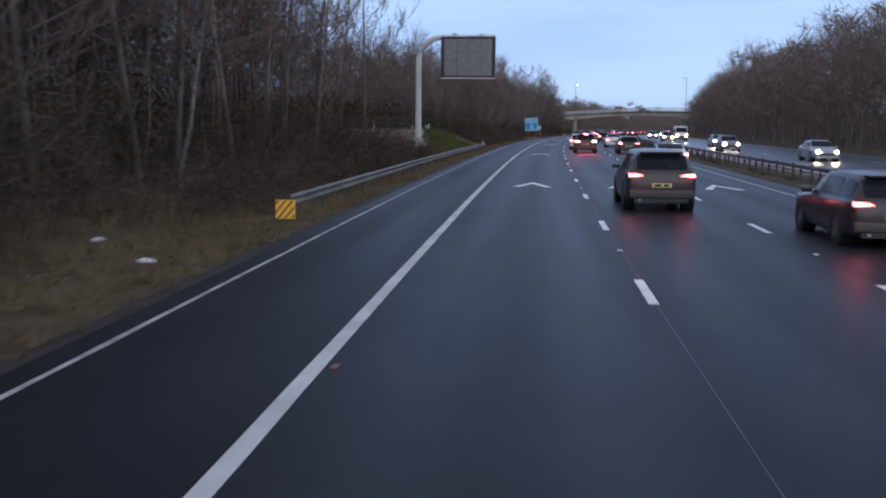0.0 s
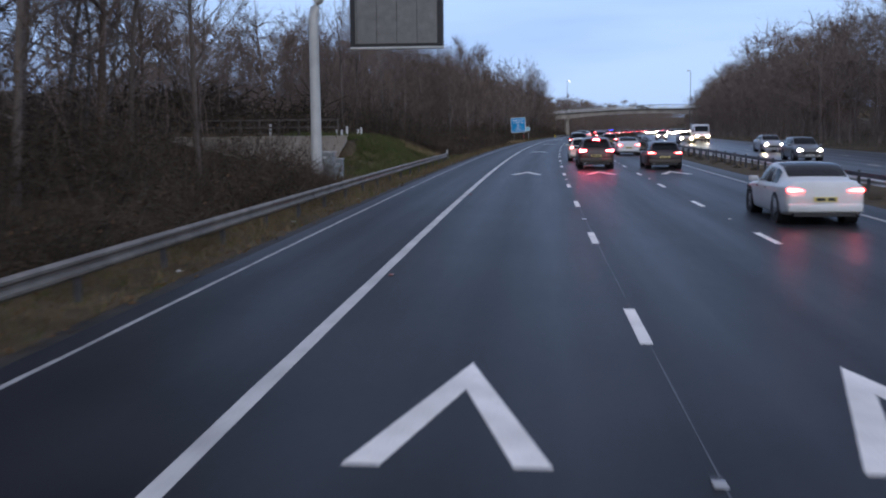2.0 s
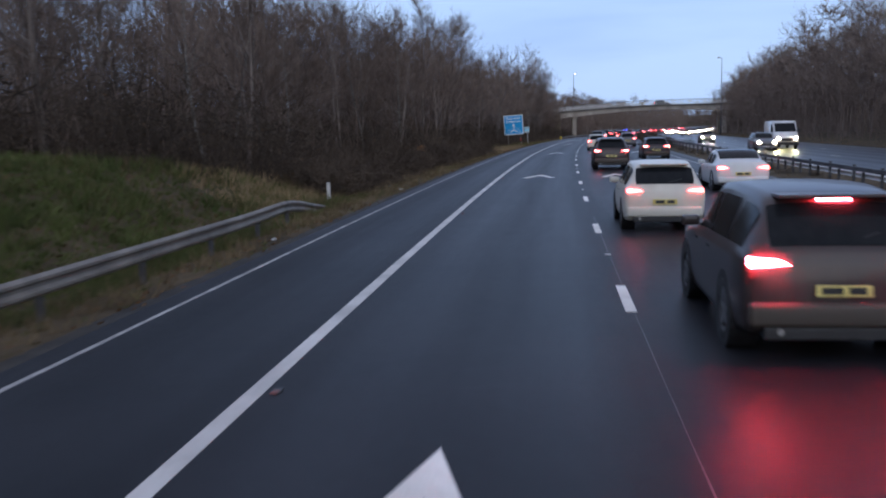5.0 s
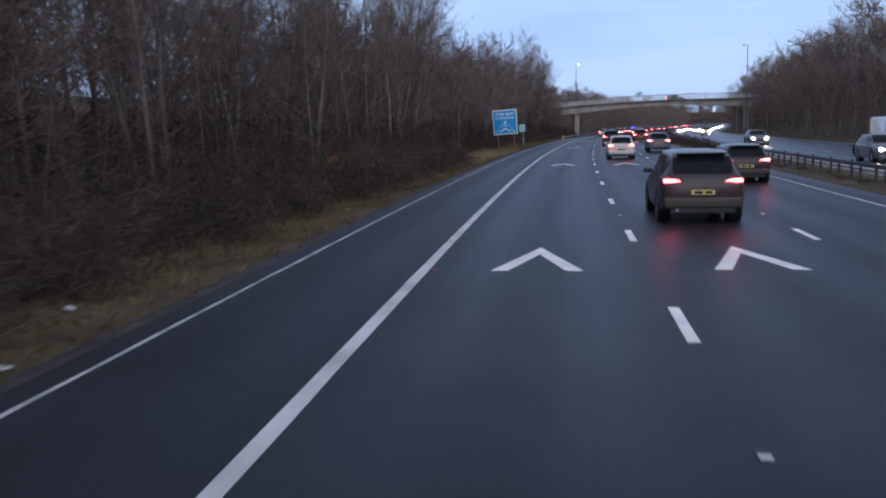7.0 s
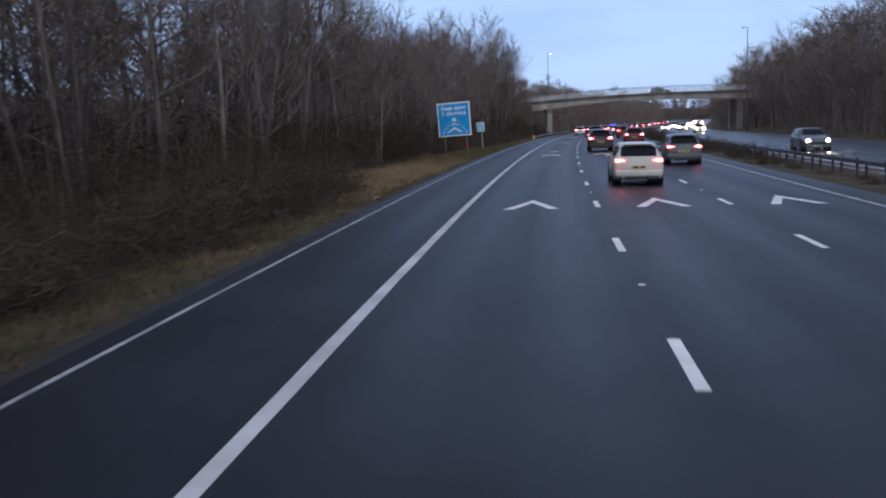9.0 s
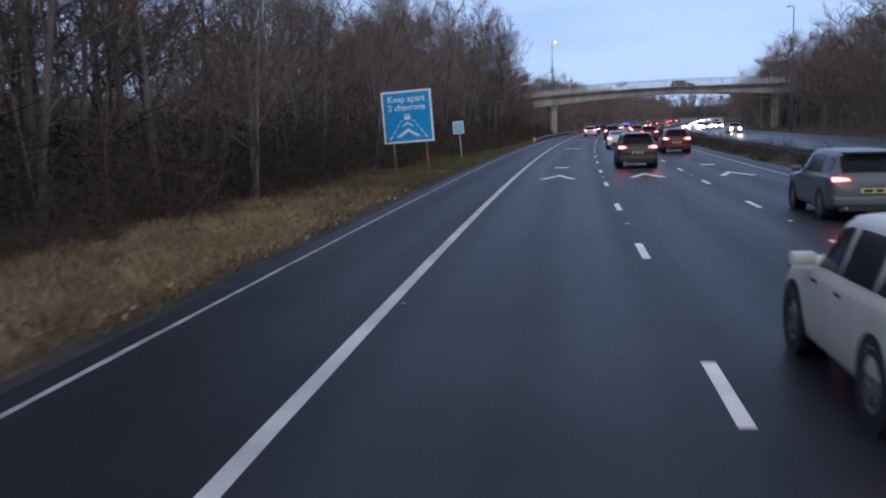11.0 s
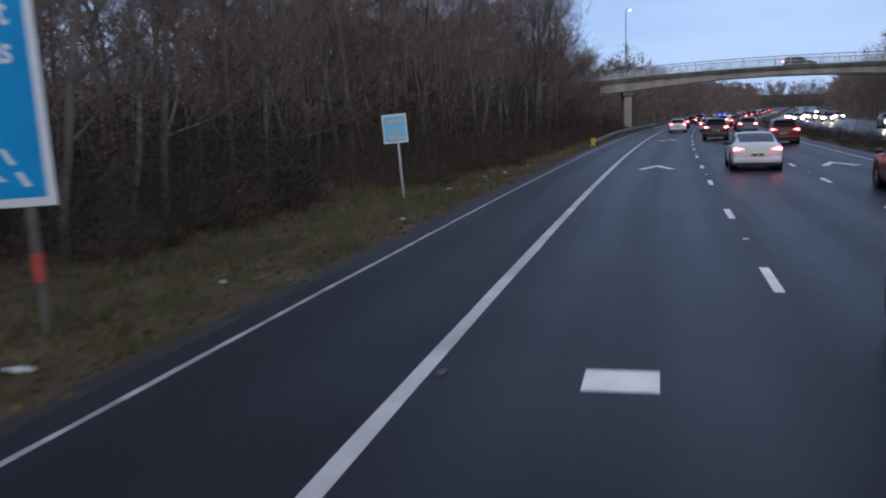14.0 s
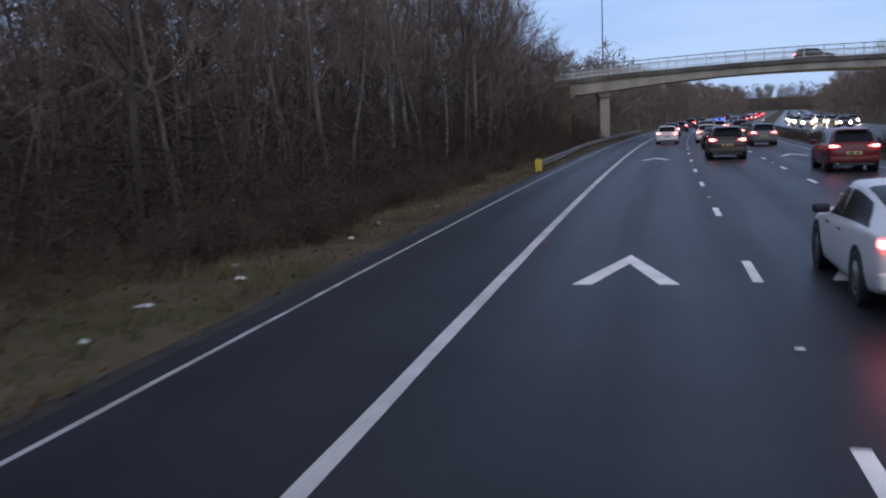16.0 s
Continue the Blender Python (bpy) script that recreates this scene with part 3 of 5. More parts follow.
def fence():
    ob = thing("post_fence", at(-11.2, 83.0, 1.86), "weathered timber post-and-rail fence on the concrete wall", "fence")
    for i in range(10):
        x = -0.3 - i * 1.15
        part("post", boxed(x - 0.05, x + 0.05, -0.05, 0.05, 0, 0.94, 0.01), WOOD, ob)
    for z in (0.45, 0.86):
        part("fence_rail", boxed(-10.9, -0.2, -0.075, -0.045, z, z + 0.09, 0.008), WOOD, ob)
    return ob


fence()


def cabinet(lat, y, w, d, h, label, pale=True):
    ob = thing("roadside_cabinet", at(lat, y, bank(lat, y) - 0.05, -6), label, "cabinet", "roadside cabinets")
    part("plinth", boxed(-w / 2 - 0.04, w / 2 + 0.04, -d / 2 - 0.04, d / 2 + 0.04, -0.5, 0.1, 0.01), CONCRETE, ob)
    part("body", boxed(-w / 2, w / 2, -d / 2, d / 2, 0.1, h, 0.02), CABINET, ob)
    part("roof", boxed(-w / 2 - 0.03, w / 2 + 0.03, -d / 2 - 0.03, d / 2 + 0.03, h, h + 0.05, 0.015), GREY_PAINT, ob)
    door = part("door", boxed(-w / 2 + 0.03, w / 2 - 0.03, -d / 2 - 0.015, -d / 2, 0.15, h - 0.05, 0.005), CABINET, ob)
    part("handle", boxed(w / 2 - 0.1, w / 2 - 0.07, -d / 2 - 0.035, -d / 2 - 0.015, h * 0.5, h * 0.5 + 0.16, 0.005), BLACK, door)
    if pale:
        part("label_plate", boxed(-0.1, 0.1, -d / 2 - 0.02, -d / 2 - 0.015, h - 0.3, h - 0.2), PLATE_WHITE, door)
    return ob


cabinet(-10.4, 75.2, 0.78, 0.55, 1.46, "tall pale grey steel roadside cabinet")
cabinet(-10.2, 77.0, 0.43, 0.35, 1.08, "small grey steel roadside cabinet with a white label")


def marker_post(lat, y, h, lean=0.0):
    ob = thing("marker_post", at(lat, y, bank(lat, y) - 0.1) @ Matrix.Rotation(radians(lean), 4, "Y"), "short white marker post standing in grass", "marker post", "marker posts")
    part("post", boxed(-0.06, 0.06, -0.03, 0.03, -0.3, h, 0.012), MARKER, ob)
    part("cap", boxed(-0.065, 0.065, -0.035, 0.035, h, h + 0.03, 0.01), BLACK if h > 0.75 else MARKER, ob)
    return ob


for lat, y, h, lean in ((-13.1, 90.0, 0.55, -4), (-12.6, 90.6, 0.8, 1), (-12.0, 91.2, 0.6, 3), (-11.6, 90.4, 0.72, -2), (-11.6, 84.5, 0.65, -2), (-12.6, 82.0, 0.7, 5), (-14.2, 82.5, 0.7, -3), (-15.6, 83.5, 0.75, 2), (-7.55, 103.7, 0.8, 1)):
    marker_post(lat, y, h, lean)


# ---- road signs ----
def lettering(text, size, material, m, parent, name="lettering", align="CENTER"):
    c = bpy.data.curves.new("text", "FONT")
    c.body, c.size, c.align_x, c.extrude, c.offset = text, size, align, 0.004, size * 0.02
    ob = bpy.data.objects.new("text", c)
    scene.collection.objects.link(ob)
    me = bpy.data.meshes.new_from_object(ob.evaluated_get(bpy.context.evaluated_depsgraph_get()))
    bpy.data.objects.remove(ob)
    me.materials.clear()
    me.materials.append(material)
    me.name = name
    out = part(name, me, None, parent, m=m)
    return out


UPRIGHT = Matrix.Rotation(radians(90), 4, "X")


def slanted(poly, material, parent, name, y=-0.032, t=0.004):
    vs = [(x, y, z) for x, z in poly]
    vs2 = [(x, y + t, z) for x, z in poly]
    k = len(poly)
    return part(name, mesh(name, vs + vs2, [tuple(range(k)), tuple(range(k, 2 * k))[::-1]] + [(i, (i + 1) % k, k + (i + 1) % k, k + i) for i in range(k)], material), None, parent)


def chevron_sign():
    w, h = 2.76, 2.72
    ob = thing("chevron_sign", at(-8.53, 207.6, 0.0, -8) @ Matrix.Rotation(radians(-3.3), 4, "Y"), "large blue road sign asking to keep two chevrons apart", "road sign")
    for x in (-0.9, 0.9):
        p = part("post", rod((x, 0.07, -1.2), (x, 0.07, 3.9), 0.07, 12), STEEL, ob, flat=False)
        if x > 0:
            part("red_band", rod((x, 0.07, 0.45), (x, 0.07, 0.8), 0.078, 12), RED_CLOTH, p)
    z0 = 1.37
    panel = part("panel", boxed(-w / 2, w / 2, -0.02, 0.02, z0, z0 + h, 0.012), SIGN_WHITE, ob)
    part("blue_field", boxed(-w / 2 + 0.11, w / 2 - 0.11, -0.026, -0.02, z0 + 0.11, z0 + h - 0.11, 0.002), SIGN_BLUE, panel)
    part("stiffener", boxed(-w / 2 + 0.1, w / 2 - 0.1, 0.02, 0.06, z0 + 0.5, z0 + 0.58), SIGN_BACK, panel)
    part("stiffener", boxed(-w / 2 + 0.1, w / 2 - 0.1, 0.02, 0.06, z0 + 2.0, z0 + 2.08), SIGN_BACK, panel)
    lettering("Keep apart", 0.46, SIGN_WHITE, Matrix.Translation((0.0, -0.03, z0 + 2.14)) @ UPRIGHT, panel)
    lettering("2 chevrons", 0.46, SIGN_WHITE, Matrix.Translation((0.0, -0.03, z0 + 1.70)) @ UPRIGHT, panel)
    # the little road: two chevrons, broken lines at its sides and the back of a car
    for cx, cz, s in ((0.0, 0.75, 0.70), (0.0, 1.08, 0.36)):
        slanted([(cx - s, z0 + cz - s * 0.62), (cx - s * 0.66, z0 + cz - s * 0.62), (cx, z0 + cz - s * 0.24), (cx + s * 0.66, z0 + cz - s * 0.62), (cx + s, z0 + cz - s * 0.62), (cx, z0 + cz)], SIGN_WHITE, panel, "chevron")
    for sx in (-1, 1):
        for a, b in ((0.0, 0.16), (0.24, 0.42), (0.50, 0.66), (0.74, 0.86)):
            q = [(1.02 + (0.2 - 1.02) * v, 0.24 + (1.36 - 0.24) * v) for v in (a, b)]
            t0, t1 = 0.05 * (1 - a * 0.6), 0.05 * (1 - b * 0.6)
            slanted([(sx * (q[0][0] - t0), z0 + q[0][1]), (sx * (q[0][0] + t0), z0 + q[0][1]), (sx * (q[1][0] + t1), z0 + q[1][1]), (sx * (q[1][0] - t1), z0 + q[1][1])][::sx], SIGN_WHITE, panel, "side_dash")
    slanted([(-0.17, z0 + 1.20), (0.17, z0 + 1.20), (0.17, z0 + 1.38), (0.11, z0 + 1.50), (-0.11, z0 + 1.50), (-0.17, z0 + 1.38)], SIGN_WHITE, panel, "car_symbol")
    slanted([(-0.10, z0 + 1.385), (0.10, z0 + 1.385), (0.075, z0 + 1.46), (-0.075, z0 + 1.46)], SIGN_BLUE, panel, "car_window", y=-0.038)
    return ob


chevron_sign()


def small_sign():
    ob = thing("marker_sign", at(-8.40, 226.8, 0.0, 6) @ Matrix.Rotation(radians(-4.0), 4, "Y"), "small pale blue roadside sign on one post", "road sign")
    part("post", rod((0.05, 0.05, -1.0), (0.05, 0.05, 2.35), 0.038, 10), GREY_PAINT, ob, flat=False)
    z0, w, h = 1.57, 0.78, 0.90
    panel = part("panel", boxed(-w / 2, w / 2, -0.012, 0.012, z0, z0 + h, 0.01), SIGN_WHITE, ob)
    part("blue_field", boxed(-w / 2 + 0.05, w / 2 - 0.05, -0.018, -0.012, z0 + 0.05, z0 + h - 0.05, 0.002), mat("pale_reflective_blue", (0.20, 0.62, 0.80), (0.26, 0.70, 0.86), rough=0.4), panel)
    for z, a in ((0.68, 0.26), (0.42, 0.10), (0.17, 0.24)):
        part("line_of_writing", boxed(-a, a, -0.024, -0.018, z0 + z - 0.045, z0 + z + 0.045), SIGN_ORANGE, panel)
    return ob


small_sign()


# ---- the bridge over the motorway ----
BR_X, BR_Y, BR_D = 1.48, 335.0, 10.5


def deck_top(lat):
    v = min(lat, 22.0)
    return 6.75 + 1.45 * (1 - ((v - 22.0) / 36.0) ** 2)


def bridge():
    base = Matrix.Translation(P(BR_X, BR_Y, 0))
    ob = thing("road_bridge", base, "pale concrete road bridge with steel parapets over the motorway", "bridge")
    lats = [-75, -50, -30, -20, -13.2, -13, -9.5] + [-9.5 + 39.7 * i / 12 for i in range(1, 13)] + [33.4, 33.9, 45, 70, 110]

    def soffit(x):
        if -13.0 <= x <= 33.4:
            k = (x - 10.3) / 19.9
            return deck_top(x) - 1.25 - 0.55 * min(1.0, k * k)
        return deck_top(x) - 2.2

    def span(y0, y1, top, low, name, material):
        vs, fs = [], []
        for x in lats:
            vs += [(x, y0, low(x)), (x, y1, low(x)), (x, y1, top(x)), (x, y0, top(x))]
        for i in range(len(lats) - 1):
            a, b = 4 * i, 4 * i + 4
            fs += [(a + j, a + (j + 1) % 4, b + (j + 1) % 4, b + j) for j in range(4)]
        fs += [(0, 1, 2, 3), tuple(4 * (len(lats) - 1) + j for j in (3, 2, 1, 0))]
        return part(name, mesh(name, vs, fs, material), None, ob)
    span(0.0, BR_D, lambda x: deck_top(x) - 0.42, soffit, "deck", CONCRETE)
    span(-0.35, 0.3, deck_top, lambda x: deck_top(x) - 0.5, "edge_beam", OLD_CONCRETE)
    span(BR_D - 0.3, BR_D + 0.35, deck_top, lambda x: deck_top(x) - 0.5, "edge_beam", OLD_CONCRETE)
    for y in (0.0, BR_D):
        rails = part("parapet", mesh("parapet_rail", *rail_mesh([(x, y, deck_top(x) + 1.28) for x in lats], 0.05, 0.04), DARK_STEEL), None, ob, "blue-grey steel parapet with close bars")
        for z in (0.12, 0.62):
            part("rail", mesh("rail", *rail_mesh([(x, y, deck_top(x) + z) for x in lats], 0.035, 0.03), GREY_PAINT), None, rails)
        post = bm_mesh("post", boxed(-0.05, 0.05, -0.05, 0.05, -0.1, 1.28, 0.01), GREY_PAINT)
        vs, fs = [], []
        x = -32.0
        while x < 46:
            part("post", post, None, rails, m=Matrix.Translation((x, y, deck_top(x))))
            for i in range(1, 14):
                u = x + 2.1 * i / 14
                z, k = deck_top(u), len(vs)
                vs += [(u - 0.011, y, z + 0.1), (u + 0.011, y, z + 0.1), (u + 0.011, y, z + 1.26), (u - 0.011, y, z + 1.26)]
                fs.append((k, k + 1, k + 2, k + 3))
            x += 2.1
        part("bar_infill", mesh("bar_infill", vs, fs, GREY_PAINT), None, rails)
    for x in (-9.6, 30.2):
        for y in (1.6, 8.6):
            h = soffit(x)
            part("pier", boxed(x - 0.55, x + 0.55, y - 0.5, y + 0.5, -1.5, h + 0.1, 0.12), CONCRETE, ob)
        part("crosshead", boxed(x - 0.7, x + 0.7, 0.6, 9.8, soffit(x) - 0.55, soffit(x) + 0.1, 0.05), CONCRETE, ob)
    for x, s in ((-13.6, -1), (34.0, 1)):
        part("abutment", boxed(min(x, x + 4 * s), max(x, x + 4 * s), -0.3, BR_D + 0.3, -1.0, deck_top(x) - 0.44), CONCRETE, ob)
    return ob


def rail_mesh(pts, w, h):
    vs, fs = [], []
    for x, y, z in pts:
        vs += [(x, y - w, z - h), (x, y + w, z - h), (x, y + w, z + h), (x, y - w, z + h)]
    for i in range(len(pts) - 1):
        a, b = 4 * i, 4 * i + 4
        fs += [(a + j, a + (j + 1) % 4, b + (j + 1) % 4, b + j) for j in range(4)]
    return vs, fs


bridge()


def embankment(side):
    """The grassed ramp that carries the side road up to the bridge."""
    xs = [13.5 + 3 * i for i in range(26)] if side < 0 else [34.0 + 3 * i for i in range(26)]
    rows = (-14.0, -9.0, -4.5, -0.2, BR_D + 0.2, 15.0, 20.0, 25.0)
    vs = []
    for j, r in enumerate(rows):
        for x in xs:
            k = {0: 0.0, 1: 0.35, 2: 0.72, 3: 1.0, 4: 1.0, 5: 0.72, 6: 0.35, 7: 0.0}[j]
            z = (deck_top(side * x) - 0.55) * k - 0.6 * (1 - k) + 0.25 * noise.noise((x * 0.3, r * 0.3, 3)) * (0 < k < 1)
            vs.append(P(BR_X, BR_Y) + Vector((side * x, r, z)))
    w = len(xs)
    fs = [(j * w + i, j * w + i + 1, (j + 1) * w + i + 1, (j + 1) * w + i) for j in range(7) for i in range(w - 1)]
    fs += [tuple(j * w for j in range(8))]
    ob = new("embankment", mesh("embankment", vs, [f if side > 0 else f[::-1] for f in fs], EARTH, flat=False))
    return tagged(ob, "rough brown earth ramp at the bridge end", "embankment", kind="structure")


embankment(-1)
embankment(1)


def lamp_column(lat, y, top, lit, arm):
    g = bank(lat, y)
    ob = thing("street_lamp", at(lat, y, g), "tall slim steel lighting column" + (" with its lamp lit" if lit else ", unlit"), "street lamp", "lighting columns")
    h = top - g
    part("column", tube(bmesh.new(), [(0, 0, -0.5), (0, 0, 1.4), (0, 0, 1.5), (0, 0, h)], [0.15, 0.15, 0.11, 0.06], 12), DARK_STEEL, ob, flat=False)
    part("arm", rod((0, 0, h - 0.05), (arm, 0, h + 0.12), 0.045, 8), DARK_STEEL, ob)
    head = part("head", boxed(min(arm, arm * 1.9), max(arm, arm * 1.9), -0.17, 0.17, h + 0.02, h + 0.2, 0.05), GREY_PAINT, ob)
    part("lens", boxed(min(arm * 1.05, arm * 1.85), max(arm * 1.05, arm * 1.85), -0.20, 0.16, h - 0.10, h + 0.05, 0.03), LAMP_GLOW if lit else GREY_PAINT, head)
    return ob


lamp_column(-9.5, 347.0, 17.55, True, 0.4)
lamp_column(28.0, 296.9, 17.35, False, -0.5)


# ---- vehicles ----
# stations from the tail to the nose: (along, underside, waist, top, width, roof width), as shares of length, height and half width
NOSE = [(0.52, 0.13, 0.615, 0.985, 1.0, 0.745), (0.60, 0.13, 0.61, 0.92, 1.0, 0.745), (0.70, 0.13, 0.60, 0.69, 1.0, 0.76), (0.80, 0.13, 0.575, 0.64, 0.99, 0.80), (0.92, 0.15, 0.52, 0.58, 0.96, 0.78), (0.98, 0.18, 0.46, 0.50, 0.90, 0.785), (1.0, 0.24, 0.40, 0.42, 0.82, 0.64)]
TAILS = {
    "hatch": [(0.0, 0.26, 0.52, 0.57, 0.86, 0.76), (0.012, 0.20, 0.60, 0.66, 0.93, 0.76), (0.035, 0.16, 0.625, 0.75, 0.97, 0.76), (0.10, 0.14, 0.635, 0.935, 1.0, 0.705), (0.20, 0.13, 0.63, 0.985, 1.0, 0.715), (0.38, 0.13, 0.62, 1.0, 1.0, 0.74)],
    "saloon": [(0.0, 0.26, 0.56, 0.62, 0.86, 0.78), (0.012, 0.20, 0.63, 0.71, 0.93, 0.80), (0.05, 0.16, 0.645, 0.735, 0.97, 0.80), (0.15, 0.14, 0.64, 0.765, 1.0, 0.76), (0.27, 0.13, 0.635, 0.955, 1.0, 0.765), (0.40, 0.13, 0.62, 1.0, 1.0, 0.775)],
    "fastback": [(0.0, 0.28, 0.56, 0.62, 0.82, 0.76), (0.012, 0.20, 0.62, 0.70, 0.90, 0.77), (0.05, 0.16, 0.65, 0.735, 0.95, 0.74), (0.16, 0.14, 0.655, 0.825, 0.99, 0.72), (0.28, 0.13, 0.645, 0.925, 1.0, 0.73), (0.40, 0.13, 0.63, 0.985, 1.0, 0.75)],
}
PANES = {"hatch": (1.25, 2.86, ((2.75, 4.2), (4.26, 5.55), (5.61, 7.35))), "saloon": (3.08, 4.75, ((3.55, 4.5), (4.56, 5.55), (5.61, 7.35))), "fastback": (2.2, 4.5, ((2.7, 5.57), (5.60, 7.4)))}


def shell(style, L, W, H):
    st = TAILS[style] + NOSE
    rings = []
    for f, zb, belt, top, ws, rs in st:
        w, y = W / 2 * ws, (f - 0.5) * L
        zb, belt, top = zb * H, belt * H, top * H
        wr = W / 2 * rs * ws
        tall = top - belt
        rings.append([(0, y, zb), (0.82 * w, y, zb), (0.965 * w, y, zb + 0.06 * H), (w, y, max(0.40 * H, zb + 0.08 * H) if belt > 0.45 * H else (zb + belt) / 2), (0.985 * w, y, belt - 0.05 * H), (0.945 * w, y, belt), (wr, y, belt + tall * 0.82), (wr * 0.8, y, belt + tall * 0.965), (0, y, top)])
    return [[Vector(p) for p in r] for r in rings]


def spline(a, b, c, d, t):
    return 0.5 * (2 * b + (c - a) * t + (2 * a - 5 * b + 4 * c - d) * t * t + (3 * b - a - 3 * c + d) * t ** 3)


def flip(p):
    return Vector((-p.x, p.y, p.z))


def ring_at(r, v):
    """A point on one cross-section; the halves mirror at its two middles."""
    j = min(int(v), 7)
    q = [flip(r[1])] + r + [flip(r[7])]
    return spline(q[j], q[j + 1], q[j + 2], q[j + 3], v - j)


def surf(rings, s, r, side):
    n = len(rings)
    i = min(int(s), n - 2)
    pts = [ring_at(rings[min(max(k, 0), n - 1)], r) for k in (i - 1, i, i + 1, i + 2)]
    p = spline(*pts, s - i) * 0.75 + (pts[1] * (1 - s + i) + pts[2] * (s - i)) * 0.25
    return Vector((p.x * side, p.y, p.z))


def pane(rings, corners, n, m, name, material, parent, lift=0.008, centre=None):
    """A sheet that lies on the body between four (station, ring, side) corners; ring 8 is the middle of the roof."""
    vs = []
    for i in range(n + 1):
        for j in range(m + 1):
            a, b = i / n, j / m
            c = [((1 - a) * ((1 - b) * corners[0][k] + b * corners[1][k]) + a * ((1 - b) * corners[3][k] + b * corners[2][k])) for k in range(2)]
            v = c[1]
            side = 1
            if centre:
                side, v = (1 if v >= 0 else -1), 8 - abs(v)
            else:
                side = corners[0][2]
            vs.append(surf(rings, c[0], v, side))
    w = m + 1
    fs = [(i * w + j, i * w + j + 1, (i + 1) * w + j + 1, (i + 1) * w + j) for i in range(n) for j in range(m)]
    me = mesh(name, vs, fs, material, flat=False)
    mid = Vector((0, 0, 0.45 * rings[5][8].z))
    nrm = [v.normal.copy() for v in me.vertices]
    for v, nn in zip(me.vertices, nrm):
        if nn.dot(v.co - Vector((0, v.co.y * 0.7, mid.z))) < 0:
            nn = -nn
        v.co += nn * lift
    return part(name, me, None, parent)


WHEELS = {}


def wheel_set(r):
    if r not in WHEELS:
        tyre = lathe([(-0.1, r * 0.62), (-0.105, r * 0.88), (-0.07, r), (0.07, r), (0.105, r * 0.88), (0.095, r * 0.62)], 24)
        rim = lathe([(0.1, r * 0.66), (0.085, r * 0.62), (0.03, r * 0.56), (0.03, 0.001)], 24)
        sp = bmesh.new()
        for k in range(5):
            q = bmesh.new()
            box(q, 0.045, 0.085, -0.035, 0.035, 0.03, r * 0.63)
            bmesh.ops.rotate(q, cent=(0, 0, 0), matrix=Matrix.Rotation(2 * math.pi * k / 5, 3, "X"), verts=q.verts)
            me = bpy.data.meshes.new("tmp")
            q.to_mesh(me)
            q.free()
            sp.from_mesh(me)
            bpy.data.meshes.remove(me)
        WHEELS[r] = (bm_mesh("tyre", tyre, RUBBER, False), bm_mesh("rim", rim, DARK_STEEL, False), bm_mesh("spoke_star", sp, ALLOY))
    return WHEELS[r]


def wedge(sd, a, b, y0, y1, z, thin, thick):
    """A tail lamp that tapers towards the middle of the car and wraps round its corner."""
    bm = bmesh.new()
    quad = [(a, z - thin * 0.4), (b, z - thick * 0.5), (b, z + thick * 0.62), (a + (b - a) * 0.25, z + thin)]
    back, front = [bm.verts.new((sd * x, y0, zz)) for x, zz in quad], [bm.verts.new((sd * x, y1, zz)) for x, zz in quad]
    bm.faces.new(back)
    bm.faces.new(front[::-1])
    for i in range(4):
        bm.faces.new((back[i], front[i], front[(i + 1) % 4], back[(i + 1) % 4]))
    bmesh.ops.recalc_face_normals(bm, faces=bm.faces)
    bmesh.ops.bevel(bm, geom=list(bm.edges), offset=min(0.018, thin * 0.4), segments=2, affect="EDGES")
    return bm


